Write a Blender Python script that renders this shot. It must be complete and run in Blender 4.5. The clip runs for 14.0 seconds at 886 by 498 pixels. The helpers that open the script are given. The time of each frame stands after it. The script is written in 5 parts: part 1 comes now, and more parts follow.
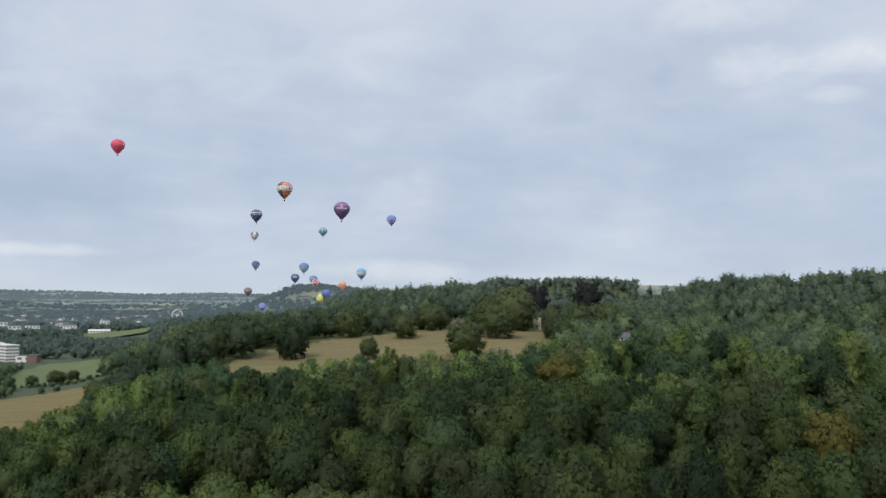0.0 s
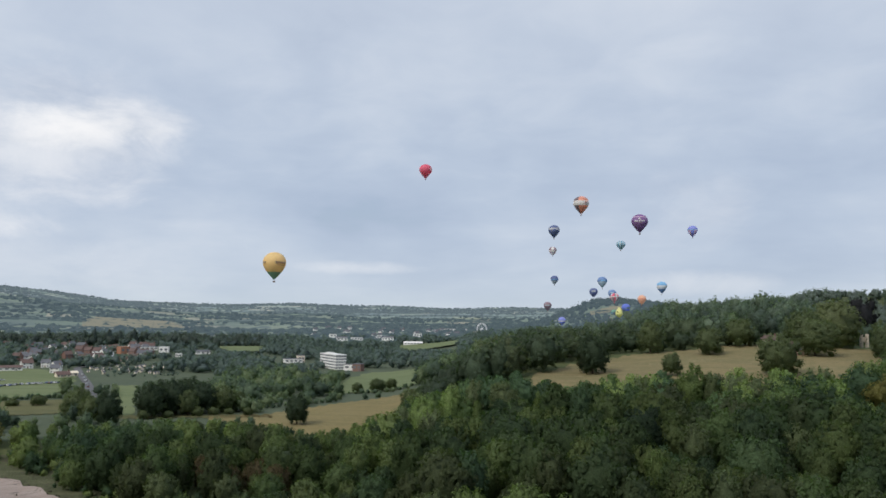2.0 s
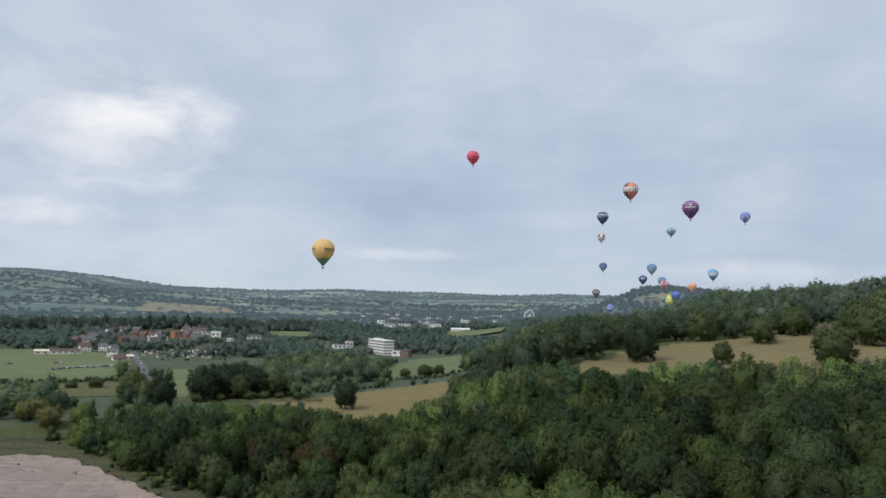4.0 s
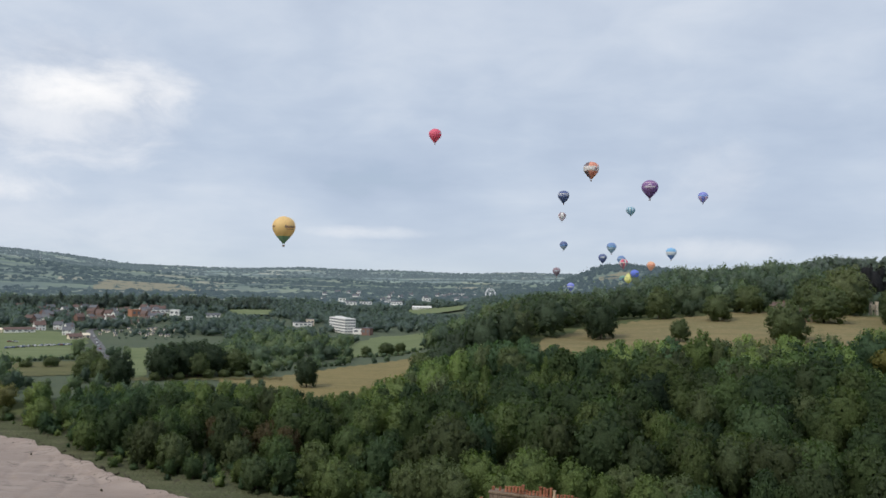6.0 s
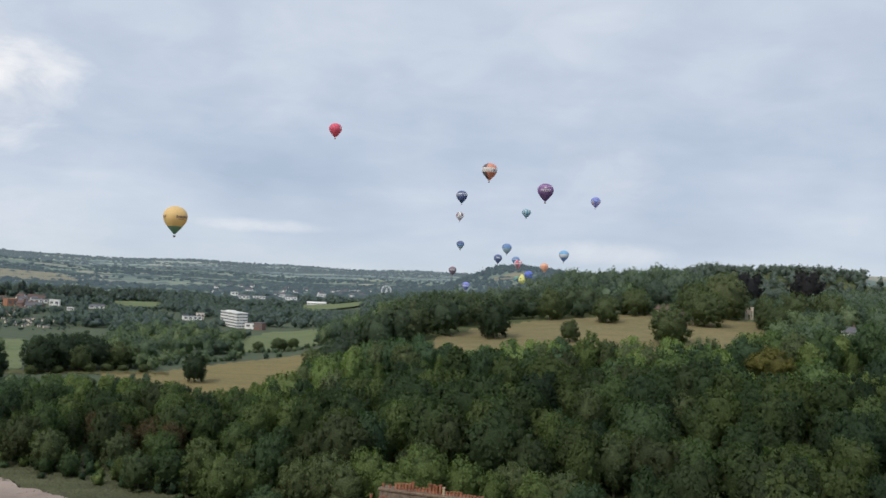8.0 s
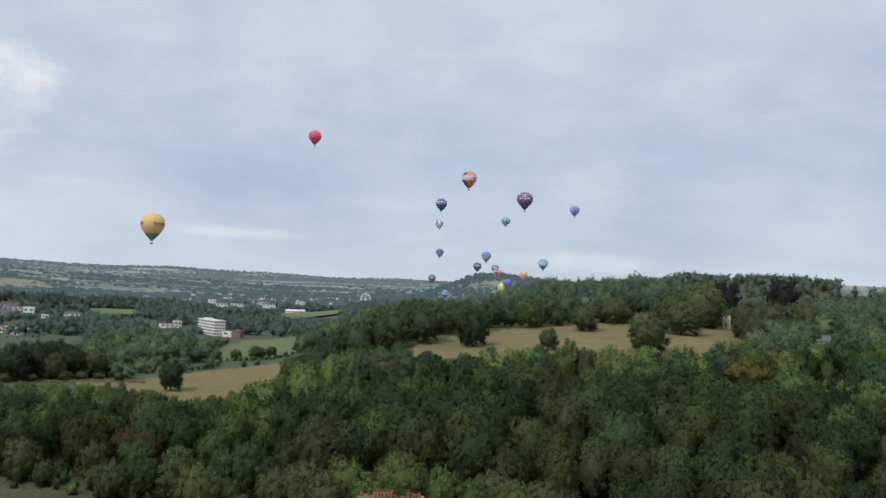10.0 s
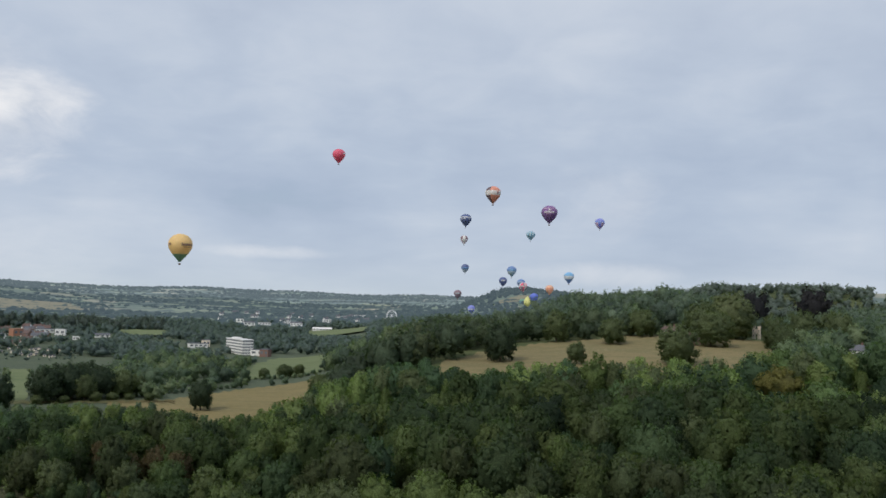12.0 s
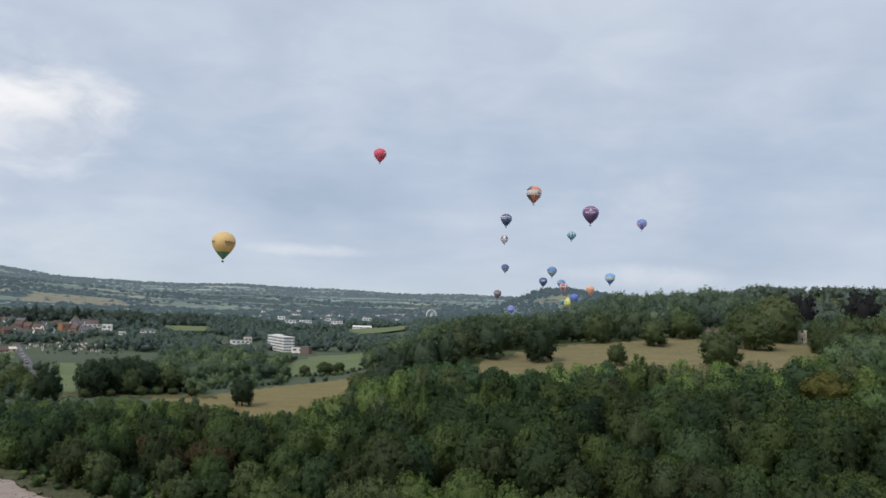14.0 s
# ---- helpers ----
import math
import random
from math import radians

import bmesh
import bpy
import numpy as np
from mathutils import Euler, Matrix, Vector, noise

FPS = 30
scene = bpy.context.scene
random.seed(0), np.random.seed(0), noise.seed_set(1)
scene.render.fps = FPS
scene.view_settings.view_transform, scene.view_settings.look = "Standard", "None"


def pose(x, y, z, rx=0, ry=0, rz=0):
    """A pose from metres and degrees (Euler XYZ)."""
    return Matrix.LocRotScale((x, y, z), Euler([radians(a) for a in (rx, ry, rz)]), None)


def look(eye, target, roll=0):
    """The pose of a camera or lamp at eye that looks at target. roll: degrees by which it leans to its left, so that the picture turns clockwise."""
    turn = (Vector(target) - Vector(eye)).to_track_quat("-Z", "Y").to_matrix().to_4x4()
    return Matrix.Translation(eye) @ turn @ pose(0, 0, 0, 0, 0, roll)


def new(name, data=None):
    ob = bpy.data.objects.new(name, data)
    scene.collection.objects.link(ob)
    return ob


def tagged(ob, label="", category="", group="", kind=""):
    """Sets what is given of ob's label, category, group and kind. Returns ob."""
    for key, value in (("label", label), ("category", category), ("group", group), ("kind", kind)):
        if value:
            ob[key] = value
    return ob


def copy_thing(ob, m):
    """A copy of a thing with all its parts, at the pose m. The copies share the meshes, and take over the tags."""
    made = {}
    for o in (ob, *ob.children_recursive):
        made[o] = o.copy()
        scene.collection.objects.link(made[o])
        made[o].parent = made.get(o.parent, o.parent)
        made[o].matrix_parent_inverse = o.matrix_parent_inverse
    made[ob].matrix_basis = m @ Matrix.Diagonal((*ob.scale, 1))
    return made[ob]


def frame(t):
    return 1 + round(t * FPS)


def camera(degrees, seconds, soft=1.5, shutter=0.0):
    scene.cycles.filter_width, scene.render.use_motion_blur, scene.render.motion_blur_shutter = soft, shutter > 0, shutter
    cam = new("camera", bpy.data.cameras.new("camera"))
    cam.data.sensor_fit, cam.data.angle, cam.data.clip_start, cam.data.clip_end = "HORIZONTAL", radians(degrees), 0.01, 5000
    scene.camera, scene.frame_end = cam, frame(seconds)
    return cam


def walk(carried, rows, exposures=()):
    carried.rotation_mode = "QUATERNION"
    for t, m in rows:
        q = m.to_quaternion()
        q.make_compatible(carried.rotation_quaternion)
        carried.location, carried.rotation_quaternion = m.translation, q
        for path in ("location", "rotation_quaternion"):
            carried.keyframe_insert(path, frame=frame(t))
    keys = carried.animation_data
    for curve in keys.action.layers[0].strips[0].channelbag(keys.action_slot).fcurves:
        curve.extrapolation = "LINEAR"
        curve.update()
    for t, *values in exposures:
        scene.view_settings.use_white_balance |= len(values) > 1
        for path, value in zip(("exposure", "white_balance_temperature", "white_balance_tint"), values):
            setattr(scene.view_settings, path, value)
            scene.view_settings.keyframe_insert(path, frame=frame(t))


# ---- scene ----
# A hand-held camera that turns on the spot on a terrace high above a tidal river.
EYE = 70.0
cam = camera(55.56, 14.0, soft=1.6)
# seconds, yaw to the left, pitch up, lean to the left
ROWS = [
    (0.0, -14.468, 3.849, 0.786),
    (0.5, -9.322, 3.334, -0.012),
    (1.0, -6.217, 2.520, -0.271),
    (1.5, -0.562, 3.307, 0.400),
    (2.0, 5.671, 4.520, 0.903),
    (2.5, 8.187, 4.342, 1.087),
    (3.0, 8.827, 3.813, 1.082),
    (3.2, 8.952, 3.642, 1.154),
    (5.3, 8.187, 3.465, 1.303),
    (5.5, 7.833, 3.166, 1.218),
    (6.0, 6.245, 2.128, 1.236),
    (6.5, 4.122, 1.804, 1.784),
    (7.0, 1.738, 1.739, 2.553),
    (7.5, -0.000, 1.866, 2.742),
    (8.0, -0.752, 2.185, 2.720),
    (8.2, -0.880, 2.324, 2.793),
    (10.3, -2.482, 3.024, 2.534),
    (10.5, -2.611, 3.291, 2.036),
    (11.0, -2.145, 4.278, 1.507),
    (11.5, -1.156, 4.065, 1.775),
    (12.0, -0.371, 3.782, 1.861),
    (12.5, 0.551, 4.321, 1.710),
    (13.0, 1.259, 4.389, 2.017),
    (13.5, 1.824, 3.850, 2.404),
    (14.0, 2.363, 3.648, 2.486),
]
# the phone's own brightening, darkening and white balance: seconds, stops, kelvin, tint
EXPOSURES = [(0, 0.0, 6570, 10), (0.5, -0.03, 6553, 10), (1.0, -0.03, 6537, 10), (1.5, 0.04, 6521, 10), (2.0, -0.05, 6504, 10), (2.5, -0.15, 6489, 10), (3.0, -0.1, 6472, 10), (5.5, -0.03, 6517, 10), (6.0, 0.03, 6552, 10), (6.5, 0.1, 6587, 10), (7.0, 0.16, 6593, 10), (7.5, 0.09, 6599, 10), (8.0, 0.03, 6605, 10), (10.5, -0.02, 6546, 10), (11.0, -0.1, 6535, 10), (11.5, -0.18, 6529, 10), (12.0, -0.12, 6523, 10), (12.5, -0.07, 6517, 10), (14.0, -0.06, 6500, 10)]
walk(cam, [(t, pose(0.02, 0.02, EYE, 90 + pitch, 0, yaw) @ pose(0, 0, 0, 0, 0, lean)) for t, yaw, pitch, lean in ROWS], EXPOSURES)

# ---- light ----
SUN_LEFT, SUN_UP = 145.0, 44.0      # degrees to the left of +y, degrees above the horizon
sun = new("sun", bpy.data.lights.new("sun", "SUN"))
sun.data.energy, sun.data.angle, sun.data.color = 2.0, radians(16), (1.0, 0.93, 0.82)
sun.matrix_world = look((-math.sin(radians(SUN_LEFT)) * 100, math.cos(radians(SUN_LEFT)) * 100, 100 * math.tan(radians(SUN_UP))), (0, 0, 0))


class Nodes:
    """Short hand for building node trees."""

    def __init__(self, tree):
        self.tree = tree
        tree.nodes.clear()

    def add(self, kind, inputs=None, **props):
        n = self.tree.nodes.new(kind)
        for k, val in props.items():
            setattr(n, k, val)
        for k, val in (inputs or {}).items():
            self.put(n.inputs[k], val)
        return n

    def put(self, socket, val):
        if isinstance(val, bpy.types.NodeSocket):
            self.tree.links.new(val, socket)
        else:
            socket.default_value = val

    def math(self, op, a, b=0.0, c=0.0, clamp=False):
        n = self.add("ShaderNodeMath", {0: a, 1: b, 2: c}, operation=op, use_clamp=clamp)
        return n.outputs[0]

    def mix(self, f, a, b, blend="MIX"):
        n = self.add("ShaderNodeMix", data_type="RGBA", blend_type=blend)
        for s, val in (("Factor_Float", f), ("A_Color", a), ("B_Color", b)):
            self.put(next(i for i in n.inputs if i.identifier == s), val)
        return next(o for o in n.outputs if o.identifier == "Result_Color")

    def ramp(self, f, stops):
        n = self.add("ShaderNodeValToRGB", {0: f})
        e = n.color_ramp.elements
        while len(e) < len(stops):
            e.new(0.5)
        for el, (at, col) in zip(e, stops):
            el.position = at
            el.color = (*col, 1) if len(col) == 3 else col
        return n.outputs[0]

    def noise(self, vec, scale, detail=4.0, rough=0.55, distort=0.0):
        return self.add("ShaderNodeTexNoise", {"Vector": vec, "Scale": scale, "Detail": detail, "Roughness": rough, "Distortion": distort}).outputs[0]

    def smooth(self, x, lo, hi):
        n = self.add("ShaderNodeMapRange", {0: x, 1: lo, 2: hi, 3: 0.0, 4: 1.0}, interpolation_type="SMOOTHSTEP")
        return n.outputs[0]


def way(left, up):
    """Unit vector for degrees to the left of +y and degrees up."""
    a, e = radians(left), radians(up)
    return Vector((-math.sin(a) * math.cos(e), math.cos(a) * math.cos(e), math.sin(e)))


world = bpy.data.worlds.new("sky")
scene.world = world
world.use_nodes = True
w = Nodes(world.node_tree)
sky = w.add("ShaderNodeTexSky", sky_type="NISHITA", sun_disc=False, sun_elevation=radians(SUN_UP), sun_rotation=radians(-SUN_LEFT), altitude=70, dust_density=1.5)
ray = w.add("ShaderNodeTexCoord").outputs["Generated"]
split = w.add("ShaderNodeSeparateXYZ", {0: ray})
rx_, ry_, rz_ = split.outputs
flat = w.math("ADD", w.math("MAXIMUM", rz_, 0.0), 0.20)
cloud_at = w.add("ShaderNodeCombineXYZ", {0: w.math("DIVIDE", rx_, flat), 1: w.math("MULTIPLY", w.math("DIVIDE", ry_, flat), 1.0), 2: 0.3}).outputs[0]
big = w.noise(cloud_at, 0.75, 5.0, 0.52, 0.25)
fine = w.noise(cloud_at, 4.2, 5.0, 0.54, 0.35)
fine = w.math("ADD", 0.5, w.math("MULTIPLY", w.math("SUBTRACT", fine, 0.5), w.math("ADD", 0.2, w.math("MULTIPLY", w.smooth(rz_, 0.06, 0.26), 0.7))))
lump = w.noise(ray, 5.0, 4.0, 0.5, 0.2)
soft_cloud = w.math("ADD", w.math("ADD", w.math("MULTIPLY", big, 0.46), w.math("MULTIPLY", fine, 0.30)), w.math("MULTIPLY", lump, 0.24))
grey = w.ramp(soft_cloud, [(0.39, (0.425, 0.515, 0.665)), (0.49, (0.50, 0.59, 0.73)), (0.57, (0.585, 0.665, 0.785)), (0.67, (0.72, 0.77, 0.855))])
# the sky pales towards the horizon and lightens overhead
low = w.math("POWER", w.math("SUBTRACT", 1.0, w.math("ABSOLUTE", rz_), clamp=True), 28.0)
grey = w.mix(w.math("MULTIPLY", low, 0.7), grey, (0.64, 0.715, 0.755, 1))
high = w.smooth(rz_, 0.12, 0.42)
grey = w.mix(w.math("MULTIPLY", high, 0.42), grey, (0.645, 0.695, 0.79, 1))
wisp = w.noise(w.add("ShaderNodeMapping", {0: ray, 3: (1, 1, 2.0)}).outputs[0], 11.0, 6.0, 0.62, 0.4)
# breaks in the cloud where the sun shines on the tops of the layer behind
for left, up, wide, tall, gain in ((30.6, 11.3, 2.9, 0.8, 0.95), (26.2, 12.1, 2.2, 0.9, 0.5), (36, 10.5, 7, 3.6, 0.36), (30.2, 9.8, 4.6, 2.0, 0.4), (34.9, 5.15, 3.2, 0.6, 0.6), (10.9, 3.15, 2.8, 0.32, 0.4), (-10.2, 2.4, 3.6, 0.55, 0.38), (34, 3.0, 8, 1.6, 0.25), (-41.4, 15.5, 3.2, 0.9, 0.65), (-40.0, 13.3, 1.6, 0.5, 0.4), (-35.1, 15.6, 1.8, 0.9, 0.35), (-33.4, 18.9, 3.4, 0.9, 0.4), (-11.2, 7.2, 2.4, 1.8, 0.25)):
    d = way(left, up)
    side = Vector((d.y, -d.x, 0)).normalized()
    top = side.cross(d)
    du = w.math("DIVIDE", w.add("ShaderNodeVectorMath", {0: ray, 1: side}, operation="DOT_PRODUCT").outputs["Value"], math.sin(radians(wide)))
    dv = w.math("DIVIDE", w.math("SUBTRACT", w.add("ShaderNodeVectorMath", {0: ray, 1: top}, operation="DOT_PRODUCT").outputs["Value"], 0.0), math.sin(radians(tall)))
    front = w.math("GREATER_THAN", w.add("ShaderNodeVectorMath", {0: ray, 1: d}, operation="DOT_PRODUCT").outputs["Value"], 0.5)
    r2 = w.math("ADD", w.math("MULTIPLY", du, du), w.math("MULTIPLY", dv, dv))
    rag = w.math("ADD", w.math("MULTIPLY", w.math("SUBTRACT", wisp, 0.5), 6.5), w.math("MULTIPLY", w.math("SUBTRACT", lump, 0.5), 3.0))
    f = w.math("MULTIPLY", w.math("MULTIPLY", w.smooth(w.math("ADD", r2, rag), 3.2, -1.8), gain), front)
    grey = w.mix(f, grey, (0.99, 0.99, 1.0, 1))
clear = w.mix(1.0, sky.outputs[0], (0.11, 0.11, 0.11, 1), "MULTIPLY")
gap = w.math("MULTIPLY", w.smooth(soft_cloud, 0.44, 0.34), 0.25)
w.add("ShaderNodeOutputWorld", {0: w.add("ShaderNodeBackground", {0: w.mix(gap, grey, clear), 1: 1.0}).outputs[0]})


# ---- materials ----
def material(name):
    m = bpy.data.materials.new(name)
    m.use_nodes = True
    return m, Nodes(m.node_tree)


def finish(n, colour, rough=0.8, bump=None, strength=0.3, metal=0.0, dist=0.1, haze_glow=None, spec=0.3):
    s = n.add("ShaderNodeBsdfPrincipled", {"Base Color": colour, "Roughness": rough, "Metallic": metal, "Specular IOR Level": spec})
    if bump is not None:
        n.put(s.inputs["Normal"], n.add("ShaderNodeBump", {"Height": bump, "Strength": strength, "Distance": dist}).outputs[0])
    # distance haze, emitted by the surface itself
    if haze_glow:
        n.put(s.inputs["Emission Color"], (*haze_glow[0], 1))
        s.inputs["Emission Strength"].default_value = haze_glow[1]
    n.add("ShaderNodeOutputMaterial", {0: s.outputs[0]})


def place(n):
    return n.add("ShaderNodeNewGeometry").outputs["Position"]


def local(n):
    return n.add("ShaderNodeTexCoord").outputs["Object"]


def plain(name, col, rough=0.7, vary=0.12, scale=2.0, metal=0.0):
    """Painted or built surface: a colour with grain and stains of two sizes."""
    m, n = material(name)
    p = local(n)
    dark = tuple(c * (1 - 2 * vary) for c in col)
    light = tuple(min(1, c * (1 + vary)) for c in col)
    f = n.math("ADD", n.math("MULTIPLY", n.noise(p, scale, 5), 0.6), n.math("MULTIPLY", n.noise(p, scale * 9, 3), 0.4))
    finish(n, n.ramp(f, [(0.35, dark), (0.5, col), (0.68, light)]), rough, n.noise(p, scale * 20, 3), 0.15, metal, 0.02)
    return m


def foliage(name, tones, per_object=True, haze_glow=None, spread=0.13):
    """Leaves: a hue for each tree, lighter and darker sprays in it."""
    m, n = material(name)
    geo = n.add("ShaderNodeNewGeometry")
    spray = geo.outputs["Random Per Island"]
    if per_object:
        pick = n.add("ShaderNodeObjectInfo").outputs["Random"]
    else:
        pick = n.noise(geo.outputs["Position"], 0.09, 1.0, 0.4)
        pick = n.smooth(pick, 0.3, 0.7)
    col = n.ramp(pick, [(i / max(1, len(tones) - 1), t) for i, t in enumerate(tones)] if len(tones) > 1 else [(0.0, tones[0]), (1.0, tuple(c * 1.15 for c in tones[0]))])
    lump = n.noise(geo.outputs["Position"], 0.42, 2.0, 0.6)
    leafy = n.noise(geo.outputs["Position"], 1.9, 3.0, 0.7)
    k = n.math("ADD", n.math("MULTIPLY", n.math("SUBTRACT", spray, 0.5), spread * 2), n.math("ADD", n.math("ADD", n.math("MULTIPLY", lump, 0.7), 0.45), n.math("MULTIPLY", n.smooth(leafy, 0.32, 0.7), 0.66)))
    col = n.mix(1.0, col, n.add("ShaderNodeCombineXYZ", {0: k, 1: k, 2: k}).outputs[0], "MULTIPLY")
    rough = n.add("ShaderNodeBump", {"Height": leafy, "Strength": 0.5, "Distance": 0.6})
    d = n.add("ShaderNodeBsdfPrincipled", {"Base Color": col, "Roughness": 0.65, "Specular IOR Level": 0.12, "Normal": rough.outputs[0]})
    # far leaves emit a bluish haze
    if haze_glow:
        n.put(d.inputs["Emission Color"], (*haze_glow[0], 1))
        d.inputs["Emission Strength"].default_value = haze_glow[1]
    t = n.add("ShaderNodeBsdfTranslucent", {0: n.mix(1.0, col, (1.1, 1.25, 0.6, 1), "MULTIPLY")})
    n.add("ShaderNodeOutputMaterial", {0: n.add("ShaderNodeMixShader", {0: 0.44, 1: d.outputs[0], 2: t.outputs[0]}).outputs[0]})
    return m


GREENS = [(0.030, 0.050, 0.024), (0.061, 0.093, 0.031), (0.043, 0.073, 0.033), (0.092, 0.128, 0.039), (0.068, 0.087, 0.037), (0.054, 0.087, 0.034), (0.112, 0.147, 0.046)]
GREENS = [(r_ * 1.34, g_ * 1.32, b_ * 1.6) for r_, g_, b_ in GREENS]
# The same greens scaled up and down, for tree variety and sunnier or shadier slopes.
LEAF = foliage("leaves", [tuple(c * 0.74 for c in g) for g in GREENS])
LEAF_OPEN = foliage("brightened_leaves", [tuple(c * 1.08 for c in g) for g in GREENS])
LEAF_DIM = [foliage("dimmed_leaves", [tuple(c * 1.08 for c in g)], per_object=False) for g in GREENS]
# Brightest copy: haze over the farther wood is put into its colour.
LEAF_WOOD = [foliage("brightened_wood_leaves", [tuple(c * 1.4 for c in g)], per_object=False) for g in GREENS]
# Lightened and blued: mid-distance haze is put into the leaf colour.
LEAF_MID = [foliage("hazy_park_leaves", [(g[0] * 1.44, g[1] * 1.48, g[2] * 1.5)], per_object=False) for g in ((0.070, 0.098, 0.062), (0.102, 0.134, 0.075), (0.083, 0.114, 0.074), (0.114, 0.142, 0.081), (0.055, 0.078, 0.056))]
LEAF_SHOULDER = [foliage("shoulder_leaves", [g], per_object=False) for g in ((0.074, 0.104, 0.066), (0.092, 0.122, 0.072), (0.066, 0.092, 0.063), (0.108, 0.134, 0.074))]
# Ridge leaves carry painted haze in their base colour too.
LEAF_CREST = [foliage("hazy_ridge_leaves", [(g[0] * 1.56, g[1] * 1.58, g[2] * 1.66)], per_object=False) for g in ((0.068, 0.094, 0.066), (0.090, 0.117, 0.078), (0.078, 0.104, 0.073), (0.060, 0.082, 0.062))]
# Plantation and valley leaves: base colour paled and blued to stand for haze.
LEAF_PLANT = foliage("hazy_plantation_leaves", [(0.140, 0.178, 0.158), (0.152, 0.190, 0.166)], per_object=False, spread=0.06)
LEAF_FAR = foliage("hazy_valley_leaves", [(0.112, 0.155, 0.15), (0.140, 0.186, 0.172), (0.12, 0.165, 0.16)], per_object=False, spread=0.08)
# Haze on the far woods: bluish tones and emission, stronger towards the horizon.
LEAF_HILL = foliage("hazy_distant_leaves", [(0.040, 0.057, 0.05), (0.053, 0.071, 0.055), (0.045, 0.062, 0.054)], per_object=False, haze_glow=((0.40, 0.56, 0.71), 0.262), spread=0.08)
LEAF_RIDGE = foliage("hazy_horizon_leaves", [(0.05, 0.07, 0.055), (0.06, 0.08, 0.06)], per_object=False, haze_glow=((0.45, 0.58, 0.73), 0.385), spread=0.08)
LEAF_LIGHT = foliage("bright_leaves", [(0.118, 0.165, 0.060), (0.132, 0.180, 0.066)])
LEAF_PALE = foliage("pale_park_leaves", [(0.135, 0.165, 0.085), (0.15, 0.178, 0.09)])
LEAF_GOLD = foliage("golden_leaves", [(0.172, 0.158, 0.050), (0.150, 0.150, 0.052)])
LEAF_WILLOW = foliage("willow_leaves", [(0.22, 0.215, 0.10), (0.245, 0.23, 0.11)])
LEAF_BROWN = foliage("browned_leaves", [(0.095, 0.078, 0.045), (0.105, 0.086, 0.048)])
LEAF_BEECH = foliage("copper_leaves", [(0.031, 0.033, 0.036), (0.037, 0.037, 0.040)])
LEAF_DARK = foliage("dark_leaves", [(0.048, 0.072, 0.046), (0.058, 0.084, 0.050)])
# Dark trees, their base colour lifted and blued by painted haze.
LEAF_BELT = foliage("hazy_belt_leaves", [(0.080, 0.108, 0.100), (0.094, 0.122, 0.108)])
LEAF_PARK = foliage("parkland_leaves", [(0.104, 0.134, 0.066), (0.126, 0.158, 0.076), (0.094, 0.124, 0.064)])


def bark_material():
    m, n = material("bark")
    p = local(n)
    f = n.noise(n.add("ShaderNodeMapping", {0: p, 3: (3, 3, 0.6)}).outputs[0], 2.0, 5)
    finish(n, n.ramp(f, [(0.3, (0.06, 0.045, 0.033)), (0.6, (0.15, 0.12, 0.09)), (0.8, (0.22, 0.19, 0.15))]), 0.9, f, 0.6)
    return m


BARK = bark_material()


def grass_material(name, tones, scale=0.03, haze_glow=None):
    m, n = material(name)
    p = place(n)
    drift = n.noise(n.add("ShaderNodeMapping", {0: p, 2: (0, 0, 0.25), 3: (0.5, 2.2, 1)}).outputs[0], scale * 1.6, 5, 0.62, 0.6)
    f = n.math("ADD", n.math("MULTIPLY", drift, 0.75), n.math("MULTIPLY", n.noise(p, scale * 14, 4, 0.65), 0.35))
    f = n.math("SUBTRACT", f, 0.05)
    col = n.ramp(f, [(0.3 + 0.4 * i / (len(tones) - 1), t) for i, t in enumerate(tones)])
    finish(n, col, 0.95, n.noise(p, 1.6, 4), 0.5, 0, 0.3, haze_glow, 0.1)
    return m


HAY = grass_material("hay_stubble", [(0.14, 0.13, 0.062), (0.235, 0.19, 0.09), (0.18, 0.155, 0.072), (0.295, 0.24, 0.125)])
ROUGH = grass_material("rough_grass", [(0.085, 0.095, 0.048), (0.125, 0.125, 0.06), (0.15, 0.14, 0.07)])
DRY = grass_material("dry_grass", [(0.125, 0.125, 0.062), (0.235, 0.19, 0.10), (0.17, 0.155, 0.076), (0.31, 0.245, 0.145)])
# A little haze blue is mixed into this green.
GREEN = grass_material("mown_grass", [(0.118, 0.152, 0.075), (0.150, 0.182, 0.09), (0.178, 0.205, 0.108)], 0.02)
MARSH = grass_material("salt_marsh", [(0.055, 0.055, 0.038), (0.092, 0.094, 0.058), (0.074, 0.070, 0.050), (0.135, 0.128, 0.084)], 0.05)
REED = grass_material("marsh_tufts", [(0.055, 0.058, 0.036), (0.088, 0.098, 0.054), (0.13, 0.128, 0.078)], 0.06)
# Straw colour plus emitted haze, for fields on the far slopes.
STUBBLE = grass_material("hazy_distant_stubble", [(0.17, 0.15, 0.085), (0.21, 0.18, 0.10)], 0.01, haze_glow=((0.48, 0.62, 0.74), 0.13))
# Valley grass, paled and greyed by haze painted into its tones.
VALLEY = grass_material("hazy_valley_floor", [(0.065, 0.085, 0.058), (0.10, 0.122, 0.078), (0.078, 0.10, 0.068), (0.12, 0.135, 0.088)], 0.02)
CLOD = grass_material("slumped_turf", [(0.040, 0.038, 0.028), (0.062, 0.056, 0.040), (0.085, 0.075, 0.055)], 0.3)
SCRUB = grass_material("woodland_floor", [(0.06, 0.078, 0.038), (0.09, 0.108, 0.05), (0.12, 0.135, 0.062)], 0.05)


